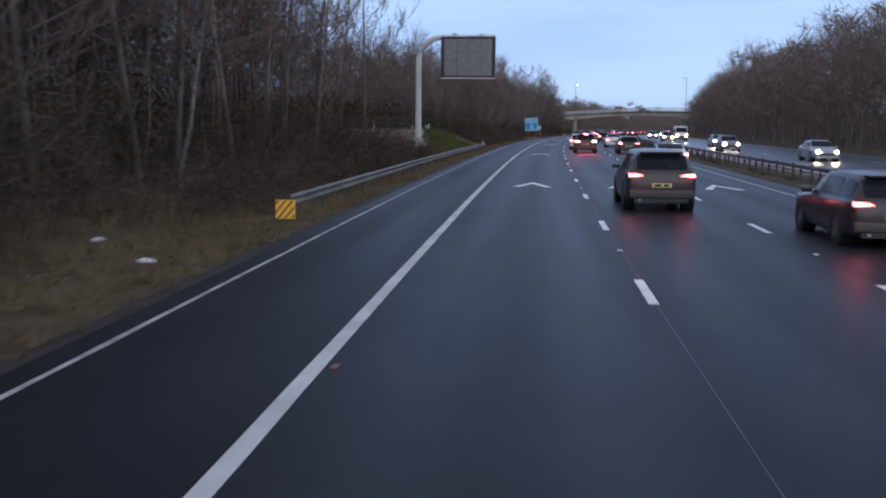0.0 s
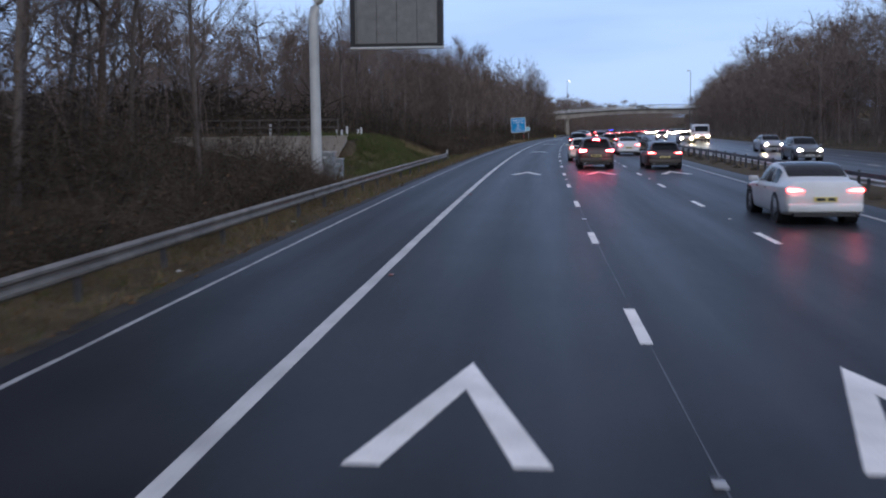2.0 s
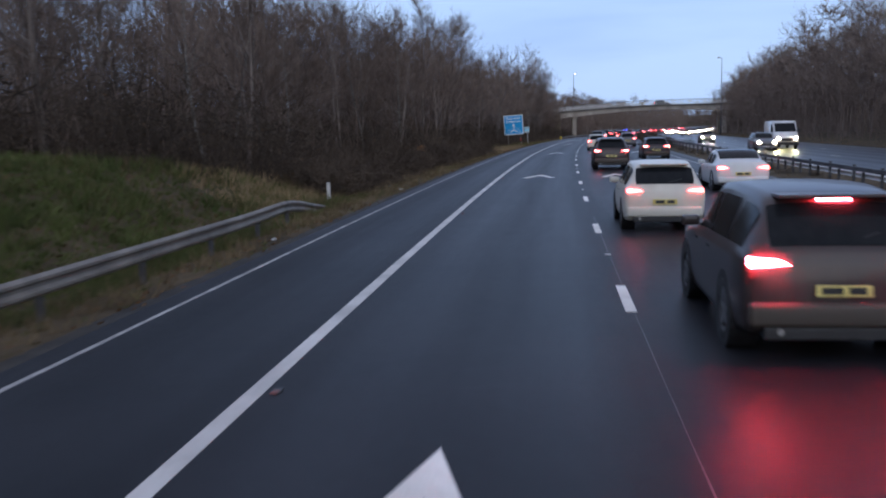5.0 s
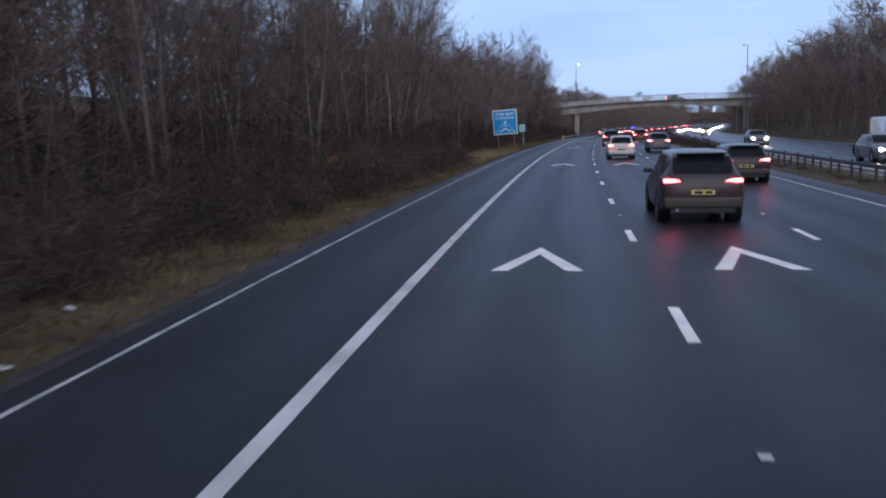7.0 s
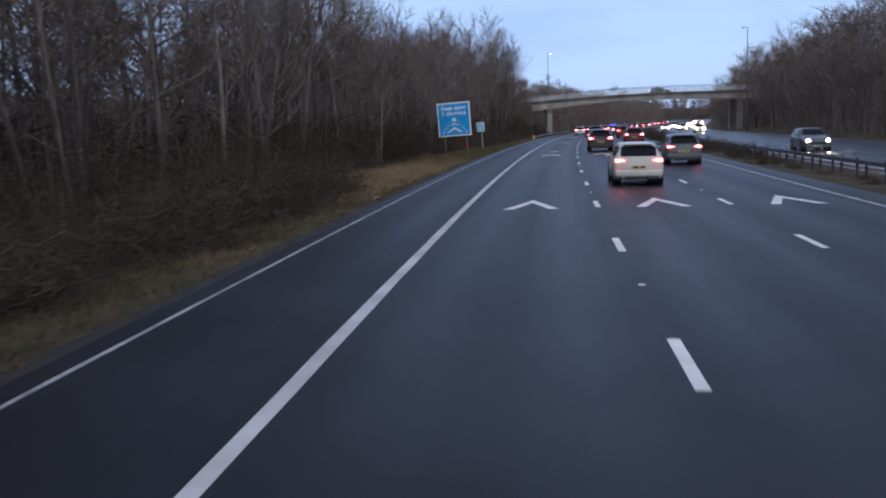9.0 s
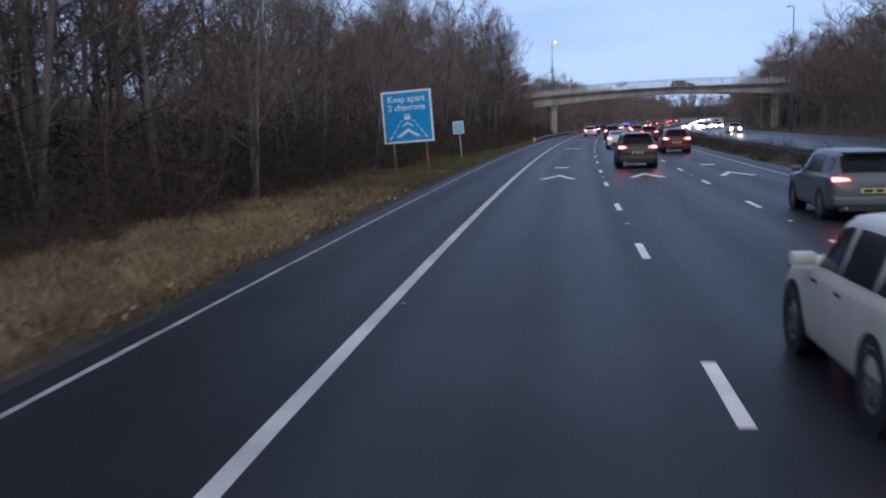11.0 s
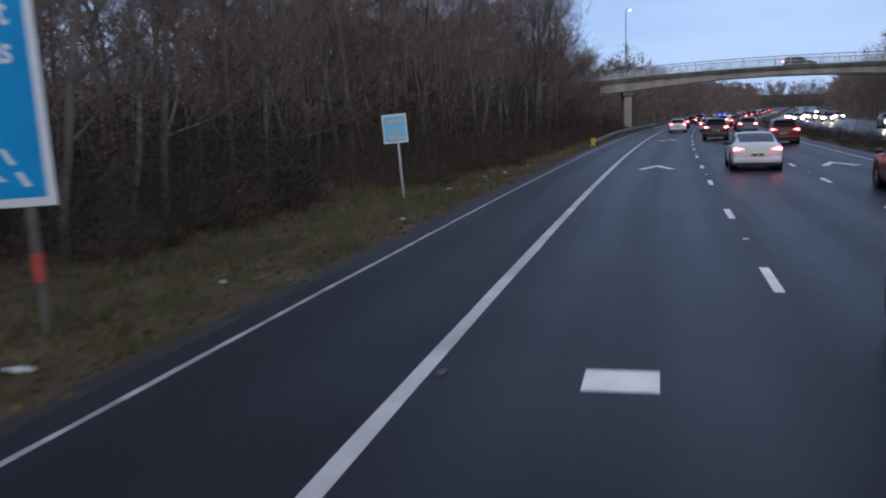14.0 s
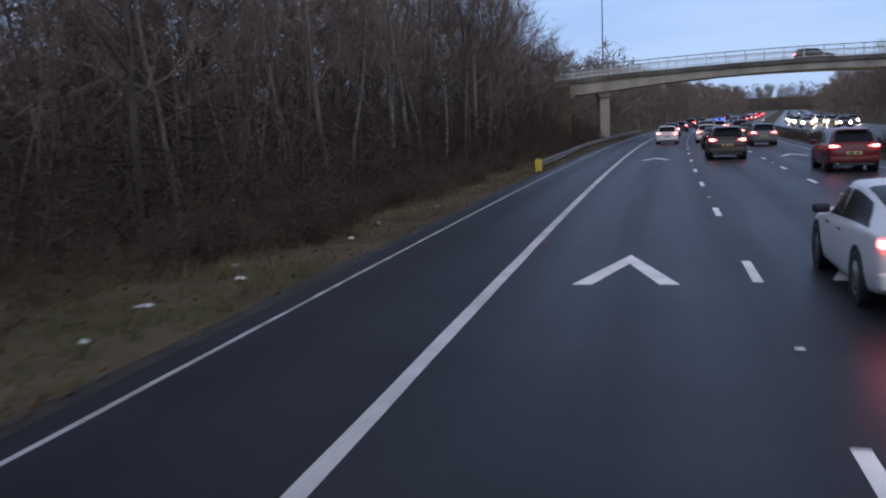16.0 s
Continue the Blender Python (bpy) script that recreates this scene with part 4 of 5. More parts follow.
def car(style, colour, L, W, H, label, category="car", oncoming=False, braking=False, lit=True):
    ob = thing("car", Matrix.Identity(4), label, category, "oncoming traffic" if oncoming else "queueing traffic")
    rings = shell(style, L, W, H)
    vs, fs = [], []
    per, wide = 3, 2
    count = (len(rings) - 1) * per + 1
    for i in range(count):
        row = [surf(rings, i / per, j / wide, 1) for j in range(8 * wide + 1)]
        vs += row + [flip(q) for q in row[1:-1][::-1]]
    w = 16 * wide
    for i in range(count - 1):
        fs += [(i * w + j, i * w + (j + 1) % w, (i + 1) * w + (j + 1) % w, (i + 1) * w + j) for j in range(w)]
    fs += [tuple(range(w))[::-1], tuple((count - 1) * w + j for j in range(w))]
    me = mesh("body", vs, fs, PAINTS[colour], flat=False)
    bm = bmesh.new()
    bm.from_mesh(me)
    bmesh.ops.recalc_face_normals(bm, faces=bm.faces)
    bm.to_mesh(me)
    bm.free()
    part("body", me, None, ob)
    s0, s1, sides = PANES[style]
    pane(rings, ((s0, -1.62), (s0, 1.62), (s1, 1.7), (s1, -1.7)), 4, 8, "rear_window", GLASS, ob, centre=True)
    pane(rings, ((7.95, -1.75), (7.95, 1.75), (6.35, 1.7), (6.35, -1.7)), 4, 8, "windscreen", GLASS, ob, centre=True)
    for sd in (-1, 1):
        for a, b in sides:
            rake = 0.95 if style == "fastback" and a < 4 else 0.12
            pane(rings, ((a, 5.12, sd), (b, 5.12, sd), (b - 0.12, 5.90, sd), (a + rake, 5.90, sd)), 8, 3, "side_window", GLASS, ob)
        mirror = part("door_mirror", boxed(sd * W * 0.455 if sd > 0 else sd * W * 0.455 - 0.24, sd * W * 0.455 + 0.24 if sd > 0 else sd * W * 0.455, L * 0.165, L * 0.165 + 0.13, H * 0.615, H * 0.615 + 0.135, 0.05), BLACK if style == "fastback" else PAINTS[colour], ob)
        for f in (0.44, 0.63):
            part("door_handle", boxed(sd * W * 0.492 - 0.012, sd * W * 0.492 + 0.012, (f - 0.5) * L - 0.1, (f - 0.5) * L + 0.08, H * 0.535, H * 0.555, 0.005), BLACK, ob)
    tail = -L / 2
    part("rear_bumper", boxed(-W * 0.455, W * 0.455, tail - 0.045, tail + 0.3, H * 0.215, H * 0.36, 0.05), PAINTS["dust" if colour in ("brown", "plum") else colour], ob, flat=False)
    part("diffuser", boxed(-W * 0.38, W * 0.38, tail - 0.02, tail + 0.3, H * 0.14, H * 0.215, 0.02), BLACK, ob)
    part("front_bumper", boxed(-W * 0.41, W * 0.41, -tail - 0.22, -tail + 0.03, H * 0.15, H * 0.27, 0.04), PAINTS[colour], ob, flat=False)
    part("grille", boxed(-W * 0.26, W * 0.26, -tail - 0.1, -tail + 0.02, H * 0.29, H * 0.40, 0.02), BLACK, ob)
    zl = H * (0.585 if style == "hatch" else 0.575)
    on = TAIL_DULL if oncoming or not lit else BRAKE if braking else TAIL
    for sd in (-1, 1):
        lamp = part("tail_lamp", wedge(sd, W * 0.25, W * 0.462, tail - 0.022, tail + 0.13, zl, 0.038, 0.09), on, ob, "dark red tail lamp" if on is TAIL_DULL else "glaring red brake lamp" if braking else "lit red tail lamp")
        if on is not TAIL_DULL:
            part("lamp_core", wedge(sd, W * 0.31, W * 0.435, tail - 0.03, tail + 0.02, zl + 0.005, 0.022, 0.05), TAIL_CORE, lamp)
        x0, x1 = sorted((sd * W * 0.20, sd * W * 0.45))
        unit = part("headlamp", boxed(x0, x1, -tail - 0.24, -tail - 0.02, H * 0.39, H * 0.54, 0.05), LAMP_GLASS, ob, "lit headlamp" if oncoming else "")
        if oncoming:
            part("lens", rod((sd * W * 0.345, -tail - 0.06, H * 0.465), (sd * W * 0.345, -tail - 0.006, H * 0.465), 0.082, 12), HEAD, unit, "glaring white lens")
            part("side_light", boxed(*sorted((sd * W * 0.235, sd * W * 0.285)), -tail - 0.06, -tail - 0.008, H * 0.45, H * 0.485, 0.01), HEAD_DIM, unit)
    if not oncoming and braking:
        part("brake_lamp", boxed(-0.16, 0.16, (-0.5 + 0.085) * L if style == "hatch" else (-0.5 + 0.27) * L, (-0.5 + 0.095) * L if style == "hatch" else (-0.5 + 0.28) * L, H * 0.925, H * 0.95), BRAKE, ob)
    for y, mtl, z in ((tail - 0.036, PLATE_YELLOW, H * 0.43), (-tail + 0.036, PLATE_WHITE, H * 0.25)):
        pl = part("number_plate", boxed(-0.26, 0.26, y - 0.008, y + 0.008, z - 0.055, z + 0.055, 0.004), mtl, ob)
        sy = -1 if y < 0 else 1
        for a, b in ((-0.205, -0.01), (0.045, 0.205)):
            part("plate_bar", boxed(a, b, y + sy * 0.008 - 0.002, y + sy * 0.008 + 0.002, z - 0.034, z + 0.034), BLACK, pl)
    if style == "hatch":
        part("rear_wiper", rod((0.05, tail + 0.03 * L - 0.05, H * 0.69), (0.36, tail + 0.045 * L - 0.05, H * 0.75), 0.011, 6), BLACK, ob)
        part("spoiler", boxed(-W * 0.29, W * 0.29, tail + 0.055 * L, tail + 0.13 * L, H * 0.945, H * 0.965, 0.008), PAINTS[colour], ob)
    if style == "hatch":
        part("exhaust", rod((-W * 0.3, tail - 0.04, H * 0.19), (-W * 0.3, tail + 0.2, H * 0.19), 0.035, 10), ALLOY, ob)
    r = 0.365 if H > 1.58 else 0.325
    ty, ri, spk = wheel_set(r)
    arch = bm_mesh("wheel_arch", lathe([(-0.3, r + 0.06), (0.002, r + 0.06), (0.002, r * 0.9)], 24), BLACK)
    for f in (0.195, 0.815):
        for sd in (-1, 1):
            m = Matrix.Translation((sd * (W / 2 - 0.10), (f - 0.5) * L, r)) @ Matrix.Rotation(0 if sd > 0 else math.pi, 4, "Z")
            part("wheel_arch", arch, None, ob, m=Matrix.Translation((sd * W / 2 * 1.003, (f - 0.5) * L, r + 0.01)) @ Matrix.Rotation(0 if sd > 0 else math.pi, 4, "Z"))
            wh = part("wheel", ty, None, ob, m=m)
            part("rim", ri, None, wh)
            part("spoke_star", spk, None, wh)
    return ob


def put(ob, lat, y, oncoming=False):
    """y is where the end that faces the camera stands."""
    half = ob.get("half", 2.2)
    ob.matrix_basis = flat(lat, y + half, 0.004) @ Matrix.Rotation(math.pi if oncoming else 0, 4, "Z")
    return ob


def again(ob, lat, y, oncoming=False, label=""):
    c = copy_thing(ob, flat(lat, y + ob.get("half", 2.2), 0.004) @ Matrix.Rotation(math.pi if oncoming else 0, 4, "Z"))
    return tagged(c, label)


LANE2, LANE3 = 2.98, 6.55
suv = put(car("hatch", "brown", 4.69, 1.92, 1.68, "dark brown sport utility car with lit tail lamps"), LANE2, 25.0)
put(car("hatch", "brown", 4.69, 1.92, 1.68, "dark brown sport utility car braking with bright red lamps", braking=True), LANE2, 80.5)
hatch = put(car("hatch", "plum", 4.35, 1.86, 1.46, "dark plum hatchback with road-dirty sills and lit tail lamps"), LANE3, 80.0)
white = put(car("hatch", "cream", 4.0, 1.78, 1.52, "white hatchback with lit tail lamps"), LANE2, 163.0)
coupe = put(car("saloon", "white", 4.5, 1.84, 1.40, "white saloon with lit tail lamps"), LANE3 + 0.05, 51.0)
tesla = put(car("fastback", "white", 4.7, 1.88, 1.43, "white fastback car with dark windows and black mirrors"), 3.10, 233.9)
red = put(car("hatch", "red", 4.5, 1.88, 1.62, "dark red sport utility car with lit tail lamps"), 6.8, 260.0)
small_white = put(car("hatch", "white", 4.1, 1.78, 1.50, "white hatchback with lit tail lamps under the bridge approach"), -0.4, 303.0)
black = put(car("saloon", "black", 4.6, 1.84, 1.45, "black saloon with lit tail lamps"), LANE2 + 0.1, 289.0)
grey = put(car("hatch", "grey", 4.3, 1.82, 1.55, "grey hatchback with lit tail lamps"), LANE3 - 0.2, 292.0)
blue = put(car("hatch", "blue", 4.2, 1.80, 1.50, "dark blue hatchback with lit tail lamps"), -0.6, 330.0)
for src, lat, y in ((hatch, LANE3, 17.4), (suv, LANE2, 122.4), (hatch, LANE3, 137.0), (coupe, LANE3, 104.5), (white, LANE2 - 0.35, 92.0), (suv, LANE2, 203.0), (suv, LANE2, 273.0), (red, LANE3, 221.7), (grey, LANE3 - 0.15, 178.0), (white, LANE2 - 0.2, 303), (black, LANE3, 309), (suv, LANE2, 318), (grey, LANE2 + 0.1, 338), (red, LANE3, 328), (coupe, LANE3, 350), (hatch, -0.5, 362), (blue, LANE2, 357), (black, LANE3 + 0.1, 372), (suv, -0.6, 392), (white, LANE2, 378), (red, LANE3, 396), (grey, LANE2, 401), (blue, -0.4, 424), (coupe, LANE2, 424), (black, LANE3, 420), (hatch, LANE2, 449), (red, LANE3, 445), (suv, LANE3, 472), (grey, -0.5, 462), (white, LANE2, 478), (blue, LANE3, 500), (red, -0.4, 505), (black, LANE2, 508), (hatch, LANE3, 531), (grey, LANE2, 541), (suv, LANE3, 566), (coupe, LANE2, 577), (red, LANE3, 605), (blue, LANE2, 618)):
    again(src, lat, y)


def beacon(lat, y):
    """A police car far ahead in the queue, its roof bar lit."""
    ob = again(white, lat, y, label="white patrol car with lit blue roof beacons")
    part("beacon_bar", boxed(-0.5, 0.5, -0.2, 0.1, 1.52, 1.62, 0.02), BLACK, ob)
    for x in (-0.35, 0.35):
        part("beacon", boxed(x - 0.13, x + 0.13, -0.22, 0.12, 1.6, 1.74, 0.03), BLUE_BEACON, ob)


beacon(LANE2 + 1.7, 346)

silver = put(car("saloon", "silver", 4.5, 1.82, 1.44, "silver saloon with dipped headlamps", oncoming=True), 18.75, 110.0, True)
near_on = put(car("hatch", "grey", 4.2, 1.8, 1.5, "grey hatchback with bright headlamps", oncoming=True), 16.6, 152.0, True)
dark_on = put(car("saloon", "blue", 4.5, 1.82, 1.45, "dark saloon with bright headlamps", oncoming=True), 24.4, 388.0, True)
for src, lat, y in ((silver, 18.75, 66), (near_on, 16.6, 90), (near_on, 16.5, 192), (near_on, 20.2, 296), (dark_on, 20.4, 352), (silver, 16.6, 362), (near_on, 20.1, 384), (dark_on, 16.5, 397), (silver, 24.1, 405), (near_on, 20.3, 424), (dark_on, 16.5, 436), (silver, 20.3, 460), (near_on, 16.6, 472), (dark_on, 20.2, 500), (silver, 16.4, 512), (near_on, 20.4, 540), (dark_on, 16.5, 560), (near_on, 20.4, 590), (silver, 16.5, 612), (near_on, 24.1, 532), (near_on, 20.3, 367), (dark_on, 24.1, 374), (near_on, 16.6, 380), (dark_on, 20.2, 411), (near_on, 24.0, 440), (dark_on, 16.6, 453), (near_on, 24.1, 486), (dark_on, 16.4, 530), (near_on, 24.0, 422), (dark_on, 20.3, 446), (near_on, 24.1, 464), (silver, 20.3, 480), (near_on, 16.6, 492), (dark_on, 24.0, 510), (near_on, 20.3, 522), (near_on, 24.1, 548), (dark_on, 20.2, 570), (near_on, 16.5, 585)):
    again(src, lat, y, True)


def van(lat, y):
    ob = thing("van", flat(lat, y + 2.7, 0.004) @ Matrix.Rotation(math.pi, 4, "Z"), "white panel van with a flat trailer and lit headlamps", "van", "oncoming traffic")
    m = PAINTS["white"]
    bm = bmesh.new()
    prof = [(-2.7, 0.35), (-2.7, 2.25), (-2.6, 2.42), (0.9, 2.45), (1.25, 2.36), (1.95, 1.45), (2.55, 1.18), (2.7, 0.95), (2.7, 0.35)]
    lo, hi = [bm.verts.new((-0.98, a, b)) for a, b in prof], [bm.verts.new((0.98, a, b)) for a, b in prof]
    bm.faces.new(lo)
    bm.faces.new(hi[::-1])
    for i in range(len(prof)):
        j = (i + 1) % len(prof)
        bm.faces.new((lo[i], hi[i], hi[j], lo[j]))
    bmesh.ops.recalc_face_normals(bm, faces=bm.faces)
    bmesh.ops.bevel(bm, geom=list(bm.edges), offset=0.07, segments=2, affect="EDGES")
    part("body", bm, m, ob, flat=False)
    part("windscreen", mesh("windscreen", [(-0.84, 1.36, 2.24), (0.84, 1.36, 2.24), (0.88, 1.93, 1.50), (-0.88, 1.93, 1.50)], [(0, 3, 2, 1)], GLASS), None, ob)
    for s in (-1, 1):
        part("side_window", mesh("side_window", [(s * 0.99, 0.6, 1.5), (s * 0.99, 1.75, 1.5), (s * 0.99, 1.25, 2.15), (s * 0.99, 0.6, 2.15)], [(0, 1, 2, 3)], GLASS), None, ob)
        unit = part("headlamp", boxed(s * 0.70 - 0.2, s * 0.70 + 0.2, 2.62, 2.74, 0.80, 1.06, 0.03), LAMP_GLASS, ob)
        part("lens", rod((s * 0.70, 2.70, 0.93), (s * 0.70, 2.752, 0.93), 0.085, 12), HEAD, unit, "glaring white lens")
        part("door_mirror", boxed(s * 1.08 - 0.1, s * 1.08 + 0.1, 1.55, 1.68, 1.45, 1.8, 0.03), BLACK, ob)
    part("bumper", boxed(-0.95, 0.95, 2.6, 2.78, 0.35, 0.62, 0.04), BLACK, ob)
    part("grille", boxed(-0.45, 0.45, 2.66, 2.73, 0.68, 0.95, 0.02), BLACK, ob)
    ty, ri, spk = wheel_set(0.365)
    for y_ in (-1.75, 1.75):
        for s in (-1, 1):
            w = part("wheel", ty, None, ob, m=Matrix.Translation((s * 0.9, y_, 0.365)) @ Matrix.Rotation(0 if s > 0 else math.pi, 4, "Z"))
            part("rim", ri, None, w)
    bed = part("trailer_bed", boxed(-1.0, 1.0, -7.6, -3.6, 0.55, 0.68, 0.02), DARK_STEEL, ob)
    part("drawbar", rod((0, -3.6, 0.58), (0, -2.7, 0.5), 0.05, 8), DARK_STEEL, ob)
    for s in (-1, 1):
        part("wheel", ty, None, ob, m=Matrix.Translation((s * 0.95, -5.8, 0.365)) @ Matrix.Rotation(0 if s > 0 else math.pi, 4, "Z"))
    return ob


van(19.1, 156.5)
bridge_car = car("hatch", "black", 4.3, 1.82, 1.6, "black car crossing the bridge with lit tail lamps")
bridge_car.matrix_basis = Matrix.Translation(P(BR_X, BR_Y, 0) + Vector((14.0, 3.4, deck_top(14.0) - 0.42))) @ Matrix.Rotation(radians(-96), 4, "Z")


# ---- winter woods ----
rnd = random.Random(7)


class Soup:
    """Gathers vertices and faces for one mesh."""

    def __init__(self):
        self.v, self.f = [], []

    def tube(self, pts, radii, sides):
        base = len(self.v)
        for i, p in enumerate(pts):
            d = (pts[min(i + 1, len(pts) - 1)] - pts[max(i - 1, 0)]).normalized()
            a = d.orthogonal().normalized()
            b = d.cross(a)
            for k in range(sides):
                t = 2 * math.pi * k / sides
                self.v.append(p + radii[i] * (math.cos(t) * a + math.sin(t) * b))
        for i in range(len(pts) - 1):
            for k in range(sides):
                o, q = base + i * sides, base + (i + 1) * sides
                self.f.append((o + k, o + (k + 1) % sides, q + (k + 1) % sides, q + k))

    def twig(self, p, d, w, bendy=0.0):
        """One fine twig: a sliver that tapers to its tip."""
        a = d.orthogonal().normalized()
        a.rotate(Matrix.Rotation(rnd.uniform(0, 6.28), 3, d))
        k = len(self.v)
        self.v += [p - a * w, p + a * w, p + d]
        self.f.append((k, k + 1, k + 2))

    def leaf(self, p, s):
        n = Vector((rnd.gauss(0, 1), rnd.gauss(0, 1), rnd.gauss(0, 1))).normalized()
        a = n.orthogonal().normalized() * s
        b = n.cross(a) * 0.6
        k = len(self.v)
        self.v += [p - a, p + b, p + a, p - b]
        self.f.append((k, k + 1, k + 2, k + 3))

    def mesh(self, name, material):
        return mesh(name, self.v, self.f, material)


def wander(p, d, length, n, wob, up):
    pts = [p.copy()]
    for i in range(n):
        d = (d + Vector((rnd.gauss(0, wob), rnd.gauss(0, wob), rnd.gauss(0, wob) + up))).normalized()
        p = p + d * (length / n)
        pts.append(p.copy())
    return pts


def grow_tree(height, limbs, subs, twigs, fine, bark, girth=0.011, low=0.25, spread=0.42, lean=0.03):
    wood, crown = Soup(), Soup()
    trunk = wander(Vector((0, 0, -0.4)), Vector((rnd.gauss(0, lean), rnd.gauss(0, lean), 1)).normalized(), height + 0.4, 9, 0.05, 0.05)
    r0 = height * girth
    rad = [r0 * (1.25 if i == 0 else (1 - i / 9.6)) for i in range(10)]
    wood.tube(trunk, rad, 7)
    for _ in range(limbs):
        u = low + (0.97 - low) * rnd.random() ** 0.8
        i = min(int(u * 9), 8)
        p = trunk[i].lerp(trunk[i + 1], u * 9 - i)
        az = rnd.uniform(0, 6.283)
        rise = rnd.uniform(0.35, 1.3)
        d = Vector((math.cos(az), math.sin(az), rise)).normalized()
        ln = height * spread * (1.12 - u) * rnd.uniform(0.6, 1.25) + 0.5
        limb = wander(p, d, ln, 5, 0.14, 0.07)
        lr = max(0.012, rad[i] * rnd.uniform(0.3, 0.5))
        wood.tube(limb, [lr * (1 - k / 5.8) for k in range(6)], 4)
        for _ in range(subs):
            v = rnd.uniform(0.2, 1.0)
            j = min(int(v * 5), 4)
            q = limb[j].lerp(limb[j + 1], v * 5 - j)
            d2 = ((limb[j + 1] - limb[j]).normalized() + Vector((rnd.gauss(0, 0.45), rnd.gauss(0, 0.45), rnd.gauss(0.35, 0.35)))).normalized()
            l2 = ln * rnd.uniform(0.3, 0.6) + 0.3
            sub = wander(q, d2, l2, 3, 0.16, 0.06)
            crown.tube(sub, [max(0.006, lr * 0.42 * (1 - k / 3.5)) for k in range(4)], 3)
            for _ in range(twigs):
                s = rnd.uniform(0.15, 1.0)
                k = min(int(s * 3), 2)
                t = sub[k].lerp(sub[k + 1], s * 3 - k)
                d3 = ((sub[k + 1] - sub[k]).normalized() + Vector((rnd.gauss(0, 0.4), rnd.gauss(0, 0.4), rnd.gauss(0.3, 0.35)))).normalized()
                l3 = rnd.uniform(0.45, 1.1) * (0.6 + l2 * 0.4)
                crown.twig(t, d3 * l3, 0.009)
                for _ in range(fine):
                    f = t + d3 * l3 * rnd.uniform(0.15, 0.85)
                    d4 = (d3 + Vector((rnd.gauss(0, 0.45), rnd.gauss(0, 0.45), rnd.gauss(0.2, 0.4)))).normalized()
                    crown.twig(f, d4 * l3 * rnd.uniform(0.4, 0.9), 0.0075)
    return wood.mesh("trunk", bark), crown.mesh("crown", TWIG)


def tree_kind(label, *args, **kw):
    a, b = grow_tree(*args, **kw)
    return label, a, b


OAK = "bare winter broadleaf tree with a dense brown crown"
ASH = "bare slender winter tree with upright branches"
PALE = "bare birch with a pale trunk and fine dark twigs"
near_kinds = [tree_kind(OAK, rnd.uniform(10.5, 13.5), 20, 6, 5, 2, BARK, low=0.14) for _ in range(4)]
near_kinds += [tree_kind(ASH, rnd.uniform(11, 14), 19, 6, 5, 2, BARK, girth=0.009, low=0.22, spread=0.3) for _ in range(3)]
near_kinds += [tree_kind(PALE, rnd.uniform(9.5, 12), 17, 6, 5, 2, BIRCH, girth=0.008, low=0.3, spread=0.26) for _ in range(2)]
HOMES = {}


def plant(kinds, lat, y, size, group):
    i = rnd.randrange(len(kinds))
    label, wood, crown = kinds[i]
    m = Matrix.Translation(P(lat, y, bank(lat, y))) @ Matrix.Rotation(rnd.uniform(0, 6.283), 4, "Z") @ Matrix.Diagonal((size * rnd.uniform(0.9, 1.12), size * rnd.uniform(0.9, 1.12), size, 1))
    key = wood.name
    if key in HOMES:
        src = HOMES[key]
        ob = copy_thing(src, Matrix.Identity(4))
        ob.matrix_basis = m
        ob["group"] = group
        return ob
    ob = thing("tree", m, label, "tree", group)
    part("trunk", wood, None, ob)
    part("crown", crown, None, ob)
    HOMES[key] = ob
    return ob


def clear_left(lat, y):
    """Room kept open round the gantry, the wall and the slope behind it."""
    return (66 < y < 96 and lat > -19) or (BR_Y - 3 < y < BR_Y + BR_D + 3 and lat > -14)


def skyline(y):
    """How tall the wood on the verge side stands along the road, as a share of 12 m."""
    marks = ((-30, 1.16), (60, 1.13), (80, 1.03), (97, 0.82), (130, 0.93), (165, 1.02), (188, 1.13), (214, 0.97), (250, 1.06), (275, 1.22), (298, 1.36), (312, 1.22), (324, 0.8), (345, 0.68))
    for (a, u), (b, v) in zip(marks, marks[1:]):
        if y < b:
            k = smooth(a, b, y)
            return u + (v - u) * k + 0.07 * noise.noise((y * 0.06, 1.7, 0))
    return 0.68


y = -4.0
while y < 330:
    for lo, hi in ((-14.5, -11.6), (-20, -15)):
        lat, yy = rnd.uniform(lo, hi), y + rnd.uniform(-1.4, 1.4)
        if yy > 300:
            lat -= 2.0
        if clear_left(lat, yy) or rnd.random() < (0.42 if 202 < yy < 256 else 0.1):
            continue
        plant(near_kinds, lat, yy, skyline(yy) * rnd.uniform(0.84, 1.1) * (1.0 if lat < -13 else 0.88), "verge woodland")
    y += 3.3


